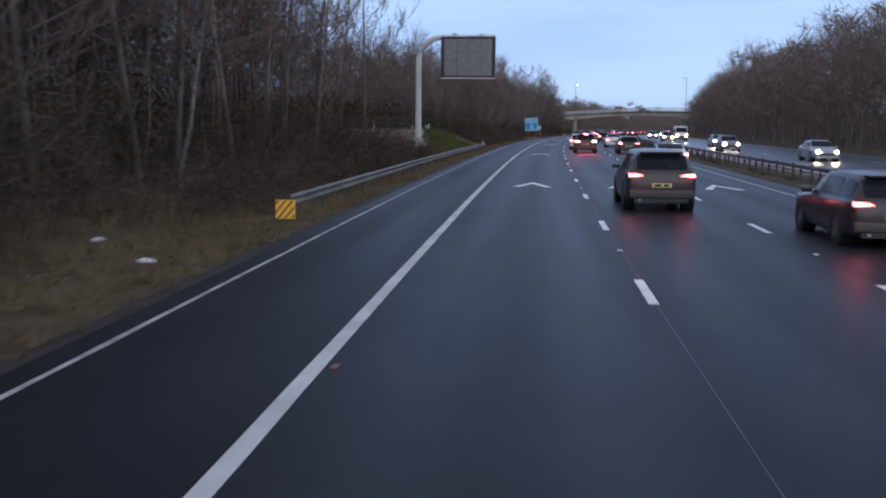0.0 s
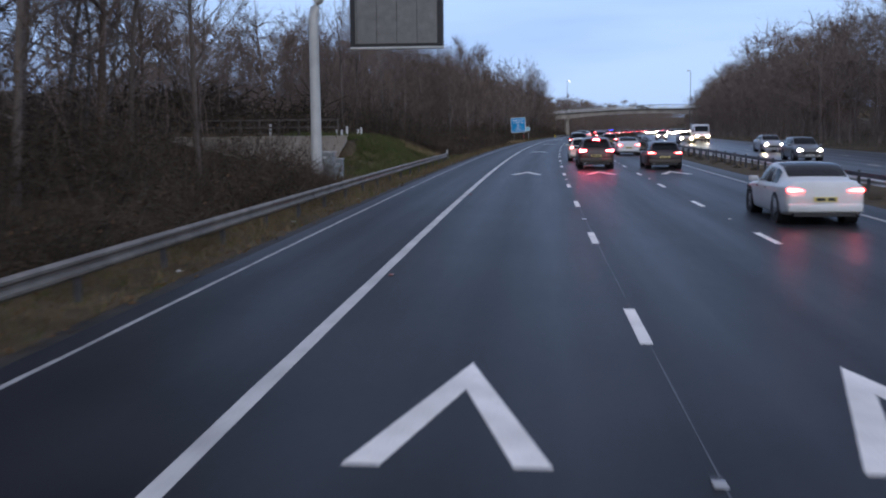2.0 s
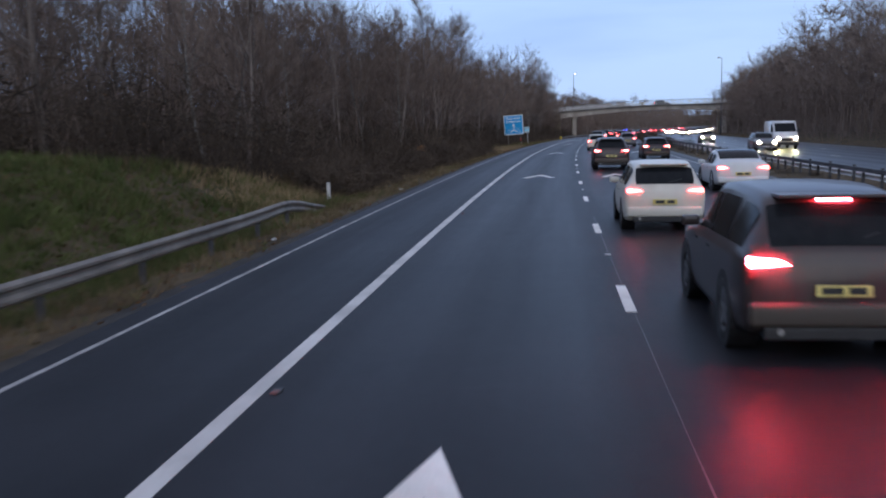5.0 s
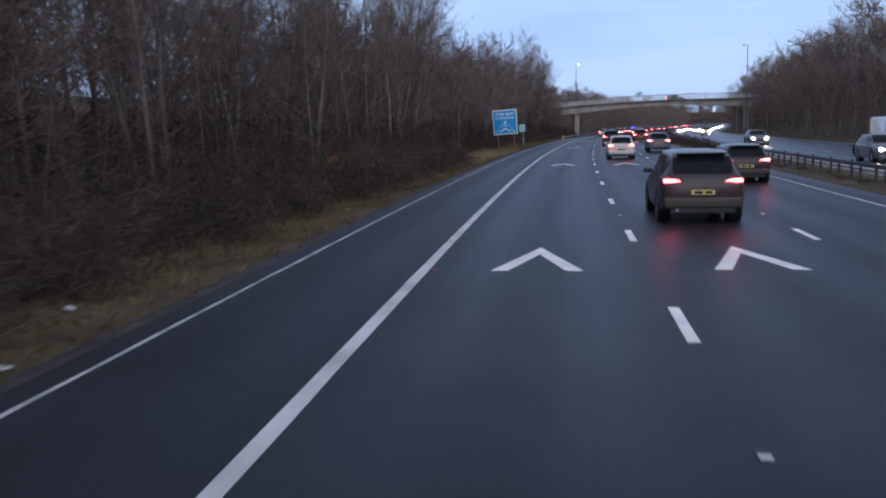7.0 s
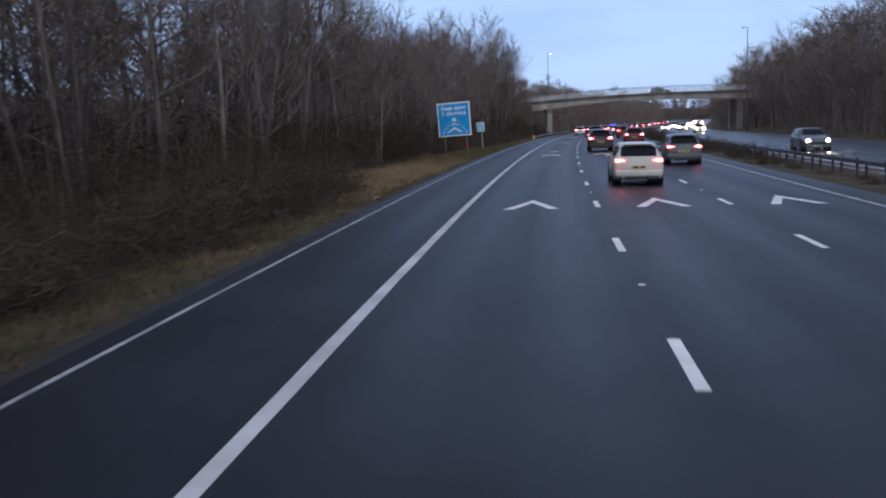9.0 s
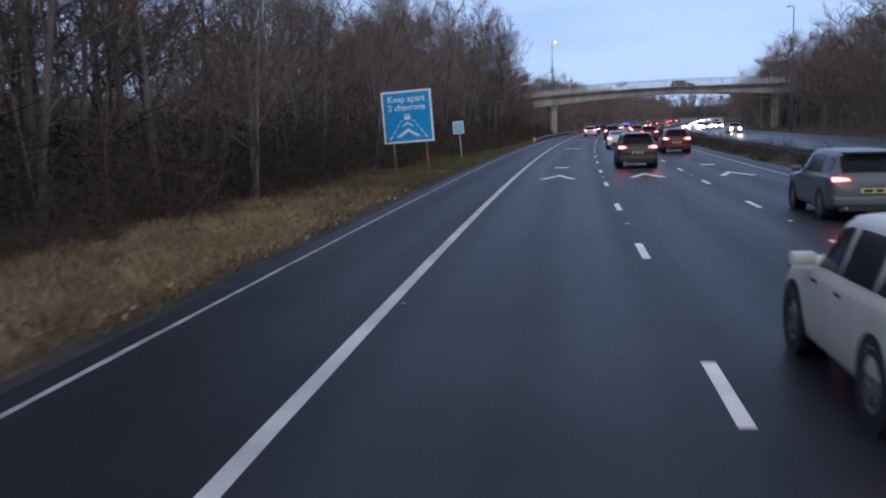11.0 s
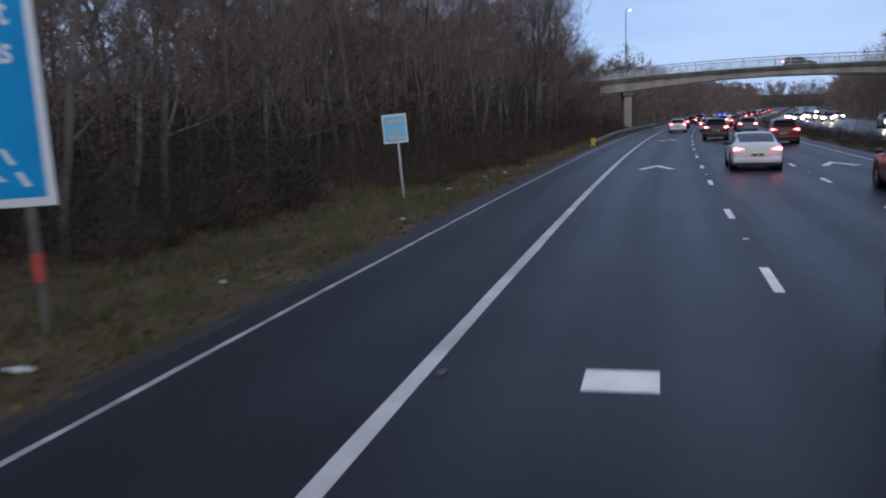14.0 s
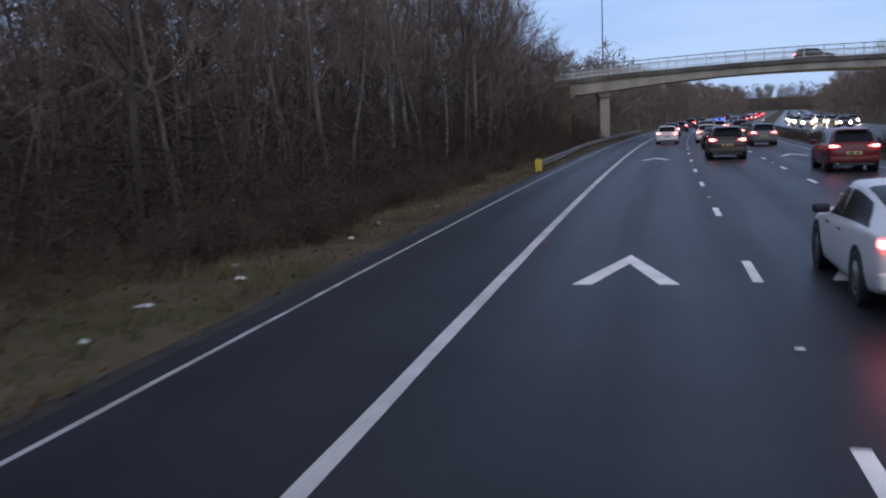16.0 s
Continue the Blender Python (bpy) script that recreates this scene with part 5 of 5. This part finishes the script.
# ---- the depth of the woods, too many trees to count ----
def grow_mass(height, limbs, subs, twigs, fine, thick, low=0.08):
    """A cheap full tree: tapered trunk, limbs, and a haze of coarse twigs."""
    s = Soup()
    trunk = wander(Vector((0, 0, -0.4)), Vector((rnd.gauss(0, 0.04), rnd.gauss(0, 0.04), 1)).normalized(), height, 5, 0.06, 0.05)
    s.tube(trunk, [height * 0.012 * (1 - i / 5.6) for i in range(6)], 5)
    for _ in range(limbs):
        u = rnd.uniform(low, 0.97)
        i = min(int(u * 5), 4)
        p = trunk[i].lerp(trunk[i + 1], u * 5 - i)
        az = rnd.uniform(0, 6.283)
        ln = height * 0.42 * (1.15 - u) * rnd.uniform(0.6, 1.2) + 0.6
        limb = wander(p, Vector((math.cos(az), math.sin(az), rnd.uniform(0.3, 1.2))).normalized(), ln, 3, 0.15, 0.08)
        s.tube(limb, [0.05, 0.04, 0.028, 0.01], 3)
        for _ in range(subs):
            v = rnd.uniform(0.15, 1.0)
            j = min(int(v * 3), 2)
            q = limb[j].lerp(limb[j + 1], v * 3 - j)
            d = ((limb[j + 1] - limb[j]).normalized() + Vector((rnd.gauss(0, 0.6), rnd.gauss(0, 0.6), rnd.gauss(0.2, 0.45)))).normalized() * (ln * rnd.uniform(0.25, 0.5) + 0.3)
            s.twig(q, d, thick)
            for _ in range(twigs):
                t = q + d * rnd.uniform(0.1, 0.95)
                e = (d.normalized() + Vector((rnd.gauss(0, 0.7), rnd.gauss(0, 0.7), rnd.gauss(0.15, 0.5)))).normalized() * rnd.uniform(0.7, 1.7)
                s.twig(t, e, thick * 0.75)
                for _ in range(fine):
                    s.twig(t + e * rnd.uniform(0.2, 0.9), (e.normalized() + Vector((rnd.gauss(0, 0.8), rnd.gauss(0, 0.8), rnd.gauss(0.1, 0.5)))).normalized() * rnd.uniform(0.5, 1.25), thick * 0.62)
    tris = []
    for f in s.f:
        tris += [(f[0], f[k], f[k + 1]) for k in range(1, len(f) - 1)]
    return np.array([tuple(v) for v in s.v]), np.array(tris)


mass_kinds = [grow_mass(rnd.uniform(10.5, 13.5), 15, 4, 6, 2, 0.021) for _ in range(7)]
full_kinds = [grow_mass(rnd.uniform(10.5, 13.5), 14, 4, 6, 1, 0.055, 0.03) for _ in range(6)]


def woodland(name, label, spots, kinds=None):
    """Joins the trees at (lat, y, size) into one object."""
    vs, fs, base = [], [], 0
    kinds = kinds or mass_kinds
    for lat, y, size in spots:
        v, f = kinds[rnd.randrange(len(kinds))]
        a, p = rnd.uniform(0, 6.283), P(lat, y, bank(lat, y))
        c, s_ = math.cos(a), math.sin(a)
        w = v * np.array((size * rnd.uniform(0.9, 1.2), size * rnd.uniform(0.9, 1.2), size))
        vs.append(np.stack((w[:, 0] * c - w[:, 1] * s_ + p.x, w[:, 0] * s_ + w[:, 1] * c + p.y, w[:, 2] + p.z), 1))
        fs.append(f + base)
        base += len(v)
    V, F = np.concatenate(vs), np.concatenate(fs)
    me = bpy.data.meshes.new(name)
    me.vertices.add(len(V))
    me.vertices.foreach_set("co", V.ravel())
    me.loops.add(len(F) * 3)
    me.loops.foreach_set("vertex_index", F.ravel())
    me.polygons.add(len(F))
    me.polygons.foreach_set("loop_start", np.arange(0, len(F) * 3, 3))
    me.materials.append(TWIG)
    me.update()
    return tagged(new(name, me), label, "woodland", kind="stuff")


def rows(y0, y1, step, bands, size, skip=None):
    out, y = [], y0
    while y < y1:
        for lo, hi in bands:
            lat, yy = rnd.uniform(lo, hi), y + rnd.uniform(-step, step) * 0.5
            if not (skip and skip(lat, yy)):
                out.append((lat, yy, size(yy, lat) * rnd.uniform(0.82, 1.15)))
        y += step
    return out


def by_bridge(lat, y):
    return BR_Y - 4 < y < BR_Y + BR_D + 4 and (-15 < lat < 38)


def by_lamp(lat, y):
    return 318 < y < 372 and lat > -24 or by_bridge(lat, y)


woodland("deep_woodland", "dense brown leafless wood behind the verge", rows(108, 200, 3.4, ((-20, -14.5),), lambda y, l: skyline(y)) + rows(-25, 200, 3.5, ((-27, -21), (-36, -28)), lambda y, l: skyline(y) * 1.03, lambda l, y: (64 < y < 106 or 174 < y < 201) and noise.noise((l * 3, y * 3, 2)) > -0.05) + rows(202, 252, 8.0, ((-27, -21), (-38, -28)), lambda y, l: skyline(y) * 1.05) + rows(250, 318, 3.5, ((-27, -21), (-36, -28)), lambda y, l: skyline(y)) + rows(26, 62, 2.6, ((-20, -15), (-26, -20.5), (-33, -27)), lambda y, l: skyline(y)) + rows(313, 332, 2.6, ((-15, -12.6), (-19, -15.5), (-24, -19.5)), lambda y, l: 0.8))
woodland("inner_woodland", "dark crowded leafless trees deep in the wood", rows(-25, 62, 3.2, ((-34, -23), (-44, -35), (-56, -45), (-70, -57)), lambda y, l: skyline(y) * 1.06) + rows(85, 190, 7.5, ((-45, -35), (-60, -46)), lambda y, l: skyline(y) * 1.06) + rows(138, 200, 9.0, ((-34, -22),), lambda y, l: skyline(y)) + rows(203, 240, 5.0, ((-50, -38),), lambda y, l: skyline(y)) + rows(262, 335, 3.6, ((-38, -29), (-52, -39), (-66, -53)), lambda y, l: 1.1, by_lamp) + rows(150, 430, 7.0, ((-70, -58), (-84, -71), (-100, -85), (-120, -101)), lambda y, l: 0.36), full_kinds)
woodland("far_side_woodland", "dense brown leafless wood beyond the far carriageway", rows(8, 400, 3.9, ((30.8, 34.5), (36, 42)), lambda y, l: 0.95 if l < 35 else 1.28, by_bridge))
woodland("distant_woodland", "solid brown leafless wood beyond the bridge", rows(20, 400, 5.2, ((36, 43), (44, 54)), lambda y, l: 1.2, by_bridge) + rows(335, 560, 4.4, ((-18, -14), (-27, -19), (-40, -28)), lambda y, l: 1.0 if l > -28 else 1.15, by_lamp) + rows(560, 990, 9.0, ((-24, -13), (-40, -25)), lambda y, l: 1.15) + rows(400, 620, 5.6, ((31, 36), (38, 48)), lambda y, l: 0.95, by_bridge) + rows(620, 990, 13.0, ((31, 50),), lambda y, l: 1.0) + rows(1006, 1050, 9.0, tuple((6.0 * k, 6.0 * k + 6) for k in range(-12, 20)), lambda y, l: 1.2), full_kinds)


# ---- thicket at the wood's edge ----
def grow_shrub(height, width, stems, leaves):
    s = Soup()
    for _ in range(stems):
        a, r = rnd.uniform(0, 6.283), width * math.sqrt(rnd.random())
        p = Vector((math.cos(a) * r * 0.8, math.sin(a) * r * 0.8, -0.1))
        d = Vector((math.cos(a) * rnd.uniform(-0.1, 0.6), math.sin(a) * rnd.uniform(-0.1, 0.6), 1)).normalized()
        pts = wander(p, d, height * rnd.uniform(0.4, 1.05), 4, 0.2, -0.02)
        s.tube(pts, [0.010, 0.009, 0.007, 0.005, 0.002], 3)
        for _ in range(9):
            v = rnd.uniform(0.15, 1.0)
            j = min(int(v * 4), 3)
            q = pts[j].lerp(pts[j + 1], v * 4 - j)
            d2 = Vector((rnd.gauss(0, 0.8), rnd.gauss(0, 0.8), rnd.gauss(0.45, 0.5))).normalized() * rnd.uniform(0.25, 0.8)
            s.twig(q, d2, 0.008)
            for _ in range(2):
                s.twig(q + d2 * rnd.uniform(0.2, 0.9), Vector((rnd.gauss(0, 1), rnd.gauss(0, 1), rnd.gauss(0.3, 0.8))).normalized() * rnd.uniform(0.15, 0.5), 0.007)
    tangle = s.mesh("tangle", BRAMBLE)
    lf = Soup()
    for _ in range(leaves):
        a, r = rnd.uniform(0, 6.283), width * math.sqrt(rnd.random())
        lf.leaf(Vector((math.cos(a) * r, math.sin(a) * r, height * rnd.random() ** 1.6 * 0.8)), rnd.uniform(0.02, 0.045))
    return tangle, lf.mesh("dead_foliage", LEAF)


shrub_kinds = [grow_shrub(rnd.uniform(2.4, 3.6), rnd.uniform(1.3, 1.8), 38, 50) for _ in range(5)]
low_kinds = [grow_shrub(rnd.uniform(0.9, 1.5), rnd.uniform(0.9, 1.3), 30, 40) for _ in range(3)]
SHRUBS = {}


def shrub(kinds, lat, y, size, label):
    i = rnd.randrange(len(kinds))
    a, b = kinds[i]
    m = Matrix.Translation(P(lat, y, bank(lat, y) - 0.05)) @ Matrix.Rotation(rnd.uniform(0, 6.283), 4, "Z") @ Matrix.Diagonal((size, size, size * rnd.uniform(0.8, 1.2), 1))
    if a.name in SHRUBS:
        ob = copy_thing(SHRUBS[a.name], Matrix.Identity(4))
        ob.matrix_basis = m
        return ob
    ob = thing("shrub", m, label, "shrub", "verge thicket")
    part("tangle", a, None, ob)
    part("dead_foliage", b, None, ob)
    SHRUBS[a.name] = ob
    return ob


y = 2.0
while y < 345:
    for lo, hi in ((-12.4, -10.5), (-15.2, -12.6)):
        lat, yy = rnd.uniform(lo, hi), y + rnd.uniform(-0.9, 0.9)
        if 75 < yy < 92 and lat > -21 or 67 < yy < 76 and lat > -11.6:
            continue
        if 165 < yy < 232 and lat > -12:
            lat -= 1.3
        shrub(shrub_kinds, lat, yy, rnd.uniform(0.85, 1.5), "tangled leafless brown thicket at the wood's edge")
    y += 2.9
y = 24.0
while y < 70:
    shrub(low_kinds, rnd.uniform(-10.4, -8.2), y, rnd.uniform(0.9, 1.4), "low dry brown brambles behind the barrier")
    y += 1.25

def russet_bush(lat, y):
    """A bush that still holds its orange-brown leaves."""
    tangle, _ = grow_shrub(1.5, 0.5, 20, 4)
    lf = Soup()
    for _ in range(1500):
        a, r, h = rnd.uniform(0, 6.283), math.sqrt(rnd.random()), rnd.random()
        w = 0.58 * math.sqrt(max(0.05, 1 - (h * 2 - 0.7) ** 2 / 1.8))
        lf.leaf(Vector((math.cos(a) * r * w, math.sin(a) * r * w, 0.1 + 1.35 * h)), rnd.uniform(0.03, 0.06))
    ob = thing("shrub", Matrix.Translation(P(lat, y, bank(lat, y))), "rounded bush with withered orange-brown leaves on the verge", "shrub", "verge thicket")
    part("tangle", tangle, None, ob)
    part("dead_foliage", lf.mesh("dead_foliage", RUSSET), None, ob)


russet_bush(-9.6, 138.8)


def scrub(name, label, spots):
    """Joins many low bushes at (lat, y, size) into one object."""
    vs, fs, base = [], [], 0
    for lat, y, size in spots:
        me = low_kinds[rnd.randrange(len(low_kinds))][0]
        v = np.empty(len(me.vertices) * 3)
        me.vertices.foreach_get("co", v)
        v = v.reshape(-1, 3) * size
        a, p = rnd.uniform(0, 6.283), P(lat, y, bank(lat, y) - 0.05)
        c, s_ = math.cos(a), math.sin(a)
        vs.append(np.stack((v[:, 0] * c - v[:, 1] * s_ + p.x, v[:, 0] * s_ + v[:, 1] * c + p.y, v[:, 2] + p.z), 1))
        fs += [tuple(base + k for k in f.vertices) for f in me.polygons]
        base += len(v)
    ob = new(name, mesh(name, np.concatenate(vs).tolist(), fs, BRAMBLE))
    return tagged(ob, label, "scrub", kind="stuff")


verge_spots = [(rnd.uniform(-10.2, -8.3), rnd.uniform(104, 166), rnd.uniform(0.7, 1.2)) for _ in range(46)]
verge_spots += [(rnd.uniform(-11.9, -10.7), rnd.uniform(165, 232), rnd.uniform(0.6, 1.1)) for _ in range(18)]
verge_spots += [(rnd.uniform(-10.6, -8.0), rnd.uniform(232, 330), rnd.uniform(0.6, 1.15)) for _ in range(84)]
verge_spots += [(-9.7 + 2.1 * rnd.random() ** 0.8, rnd.uniform(105, 165), rnd.uniform(1.0, 1.6)) for _ in range(76)]
verge_spots += [(rnd.uniform(-9.4, -7.2), rnd.uniform(238, 272), rnd.uniform(0.45, 0.85)) for _ in range(30)]
scrub("verge_scrub", "low dry brown brambles along the verge", verge_spots)
scrub("reserve_scrub", "low dark scrub growing in the central reserve", [(rnd.uniform(9.9, 10.9) if k % 2 else rnd.uniform(11.6, 12.8), 176 + 2.2 * k + rnd.uniform(-1, 1), rnd.uniform(0.6, 0.95)) for k in range(64)] + [(rnd.uniform(10.3, 11.3), 40 + 3.2 * k + rnd.uniform(-1, 1), rnd.uniform(0.2, 0.32)) for k in range(44)])


def understorey():
    """Countless thin stems deep in the wood, behind the trees that can be told apart."""
    s = Soup()
    for side, n, lo, hi, ya, yb in ((-1, 10500, 13, 50, -25, 420), (1, 2600, 29, 50, 10, 420)):
        for _ in range(n):
            lat, yy = side * rnd.uniform(lo, hi), rnd.uniform(ya, yb)
            p = P(lat, yy, bank(lat, yy) - 0.2)
            h = rnd.uniform(2.0, 8.5) if rnd.random() < 0.5 else rnd.uniform(1.5, 4.0)
            pts = wander(p, Vector((rnd.gauss(0, 0.1), rnd.gauss(0, 0.1), 1)).normalized(), h, 3, 0.1, 0.02)
            if clear_left(lat, yy) or (178 < yy < 232 and lat < -22 and h > 3.5):
                continue
            w = rnd.uniform(0.012, 0.05)
            s.tube(pts, [w, w * 0.8, w * 0.55, 0.004], 3)
            for _ in range(9):
                q = pts[1].lerp(pts[3], rnd.random())
                s.twig(q, Vector((rnd.gauss(0, 1), rnd.gauss(0, 1), rnd.gauss(0.5, 0.6))).normalized() * rnd.uniform(0.4, 1.4), 0.012)
    ob = new("understorey", s.mesh("understorey", TWIG))
    return tagged(ob, "dense dark leafless understorey deep in the wood", "undergrowth", kind="stuff")


understorey()


def thicket_kind():
    """A head-high tangle of bramble canes, coarse enough to shut out the light behind it."""
    s = Soup()
    for _ in range(60):
        a, r = rnd.uniform(0, 6.283), 2.4 * math.sqrt(rnd.random())
        p = Vector((math.cos(a) * r, math.sin(a) * r, -0.2))
        tip = Vector((rnd.gauss(0, 0.5), rnd.gauss(0, 0.5), 1)).normalized() * rnd.uniform(1.6, 3.8)
        s.twig(p, tip, 0.05)
        for _ in range(5):
            s.twig(p + tip * rnd.uniform(0.2, 0.95), Vector((rnd.gauss(0, 1), rnd.gauss(0, 1), rnd.gauss(0.2, 0.6))).normalized() * rnd.uniform(0.6, 1.6), 0.045)
    return np.array([tuple(v) for v in s.v]), np.array(s.f)


thicket_spots = []
for lo, hi, step in ((-20, -15.5, 3.4), (-27, -21, 3.4), (-36, -28, 4.0), (-48, -37, 5.0)):
    y = -20.0
    while y < 332:
        lat, yy = rnd.uniform(lo, hi), y + rnd.uniform(-1.5, 1.5)
        if not clear_left(lat, yy):
            thicket_spots.append((lat, yy, rnd.uniform(0.8, 1.25)))
        y += step
thicket = woodland("bramble_thicket", "dark tangled bramble thicket filling the floor of the wood", thicket_spots, [thicket_kind() for _ in range(5)])
thicket.data.materials[0] = BRAMBLE


# ---- grass ----
def grass(name, label, n, where, material, lo, hi, width=0.008):
    pos = np.empty((n * 3, 3))
    k = 0
    while k < n:
        lat, y, keep = where()
        if rnd.random() > keep:
            continue
        tall = rnd.uniform(lo, hi) * (0.45 + 1.1 * max(0.0, 0.5 + noise.noise((lat * 0.9, y * 0.6, 4))))
        p = P(lat, y, bank(lat, y) - 0.02)
        for _ in range(min(rnd.randrange(4, 11), n - k)):
            h = tall * rnd.uniform(0.6, 1.2)
            a, r = rnd.uniform(0, 6.283), rnd.uniform(0, 0.09)
            x0, y0 = p.x + math.cos(a) * r, p.y + math.sin(a) * r
            c, s = math.cos(a * 3) * width, math.sin(a * 3) * width
            pos[3 * k] = (x0 - c, y0 - s, p.z)
            pos[3 * k + 1] = (x0 + c, y0 + s, p.z)
            pos[3 * k + 2] = (x0 + rnd.gauss(math.cos(a), 0.6) * h * 0.55, y0 + rnd.gauss(math.sin(a), 0.6) * h * 0.55, p.z + h)
            k += 1
    me = bpy.data.meshes.new(name)
    me.vertices.add(n * 3)
    me.vertices.foreach_set("co", pos.ravel())
    me.loops.add(n * 3)
    me.loops.foreach_set("vertex_index", np.arange(n * 3))
    me.polygons.add(n)
    me.polygons.foreach_set("loop_start", np.arange(0, n * 3, 3))
    me.materials.append(material)
    me.update()
    me.validate()
    return tagged(new(name, me), label, "grass", kind="stuff")


def on_verge():
    y = rnd.uniform(4, 285)
    lat = -5.55 - 6.5 * rnd.random() ** 1.1
    return lat, y, (0.35 + 0.65 * smooth(0.0, 1.0, -5.45 - lat)) * (1 - 0.6 * smooth(200, 216, y))


def on_straw_bank():
    y = rnd.uniform(158, 208)
    return -5.9 - 5.6 * rnd.random(), y, smooth(158, 170, y) * (1 - smooth(180, 196, y))


def on_slope():
    return rnd.uniform(-15, -6.6), rnd.uniform(83.2, 106), 1.0


def on_reserve():
    return rnd.uniform(9.7, 13.2), rnd.uniform(0, 330), 0.7


def on_far_verge():
    return rnd.uniform(27.2, 31), rnd.uniform(20, 330), 0.8


grass("verge_grass", "rough straw-coloured winter grass on the verge", 190000, on_verge, GRASS, 0.09, 0.34)
grass("straw_grass", "tufts of bleached orange-brown straw grass on the verge", 38000, on_straw_bank, STRAW, 0.10, 0.36)
grass("pale_tufts", "pale dry grass tufts at the foot of the slope", 9000, lambda: (rnd.uniform(-10.6, -7.4), rnd.uniform(97, 118), 1.0), STRAW, 0.18, 0.5)
grass("short_grass", "short dull green grass among the straw", 60000, on_verge, GREEN, 0.06, 0.2)
grass("green_verge_grass", "dull green grass on the damp part of the verge", 18000, lambda: (rnd.uniform(-11, -5.7), rnd.uniform(184, 240), 1.0), GREEN, 0.08, 0.28)
grass("slope_grass", "green grass on the slope beside the concrete wall", 42000, on_slope, GREEN, 0.10, 0.30, 0.015)
grass("foot_grass", "dull green grass at the foot of the slope", 24000, lambda: (rnd.uniform(-11.6, -6.6), rnd.uniform(76.5, 93), 1.0), GREEN, 0.10, 0.28, 0.013)
grass("reserve_grass", "sparse dead grass in the central reserve", 14000, on_reserve, GRASS, 0.04, 0.16)
grass("far_verge_grass", "rough grass beside the far carriageway", 12000, on_far_verge, GRASS, 0.1, 0.4)


def leaf_litter(n, y0, y1, up, lo, hi, material, label):
    s = Soup()
    for _ in range(n):
        y = rnd.uniform(y0, y1)
        lat = -5.4 - 6.2 * rnd.random()
        if noise.noise((lat * 0.5, y * 0.4, 3)) < rnd.uniform(-0.5, 0.3):
            continue
        s.leaf(P(lat, y, bank(lat, y) + up), rnd.uniform(lo, hi))
    return tagged(new("fallen_leaves", s.mesh("fallen_leaves", material)), label, "leaves", kind="stuff")


leaf_litter(22000, 2, 300, 0.015, 0.025, 0.075, LEAF, "scattered brown fallen leaves on the verge")
leaf_litter(2000, 158, 192, 0.13, 0.025, 0.07, STRAW, "pale curled dry leaves caught in the verge grass")
leaf_litter(8000, 158, 208, 0.11, 0.025, 0.065, LEAF, "dark rotting leaves caught in the verge grass")


# ---- rubbish thrown on the verge ----
def litter_kind(long):
    bm = bmesh.new()
    bmesh.ops.create_icosphere(bm, subdivisions=2, radius=0.1)
    for v in bm.verts:
        v.co *= 1 + 0.55 * noise.noise(v.co * 14 + Vector((long * 9, 0, 0)))
        v.co.x *= long
        v.co.z *= 0.45
    return bm_mesh("wrapper", bm, LITTER)


wrappers = [litter_kind(k) for k in (0.9, 1.5, 2.1)]
for lat, y, k, size in ((-7.2, 14.6, 2, 1.5), (-9.9, 18.5, 1, 1.5), (-6.0, 44.0, 0, 0.7), (-6.2, 52.5, 1, 0.6), (-5.9, 60.0, 0, 0.6), (-8.6, 66.0, 1, 1.2), (-9.2, 68.5, 2, 1.0), (-6.0, 92.0, 1, 0.9), (-7.4, 107.0, 0, 1.0), (-7.0, 112.5, 1, 1.0), (-5.9, 109.0, 1, 0.9), (-8.2, 121.0, 0, 1.1), (-6.6, 128.0, 2, 0.8), (-7.6, 139.5, 1, 1.2), (-8.5, 147.0, 0, 1.0), (-7.9, 152.5, 1, 0.9), (-6.7, 176.0, 0, 0.8), (-7.4, 190.5, 1, 1.0), (-6.7, 205.6, 2, 1.1), (-7.0, 211.0, 0, 0.9), (-6.4, 219.5, 1, 0.9), (-7.6, 230.0, 1, 1.0), (-6.9, 233.5, 0, 0.9), (-7.5, 236.0, 2, 1.0), (-7.0, 238.2, 1, 0.9), (-7.9, 240.0, 0, 1.0), (-6.8, 243.5, 1, 1.1), (-7.2, 247.0, 0, 1.0), (-6.6, 251.0, 1, 0.8)):
    ob = new("crumpled_wrapper", wrappers[k])
    ob.matrix_basis = Matrix.Translation(P(lat, y, bank(lat, y) + 0.03 * size)) @ Matrix.Rotation(rnd.uniform(0, 6.28), 4, "Z") @ Matrix.Scale(size * 0.72, 4)
    tagged(ob, "crumpled white wrapper lying in the verge grass", "litter", "verge litter")
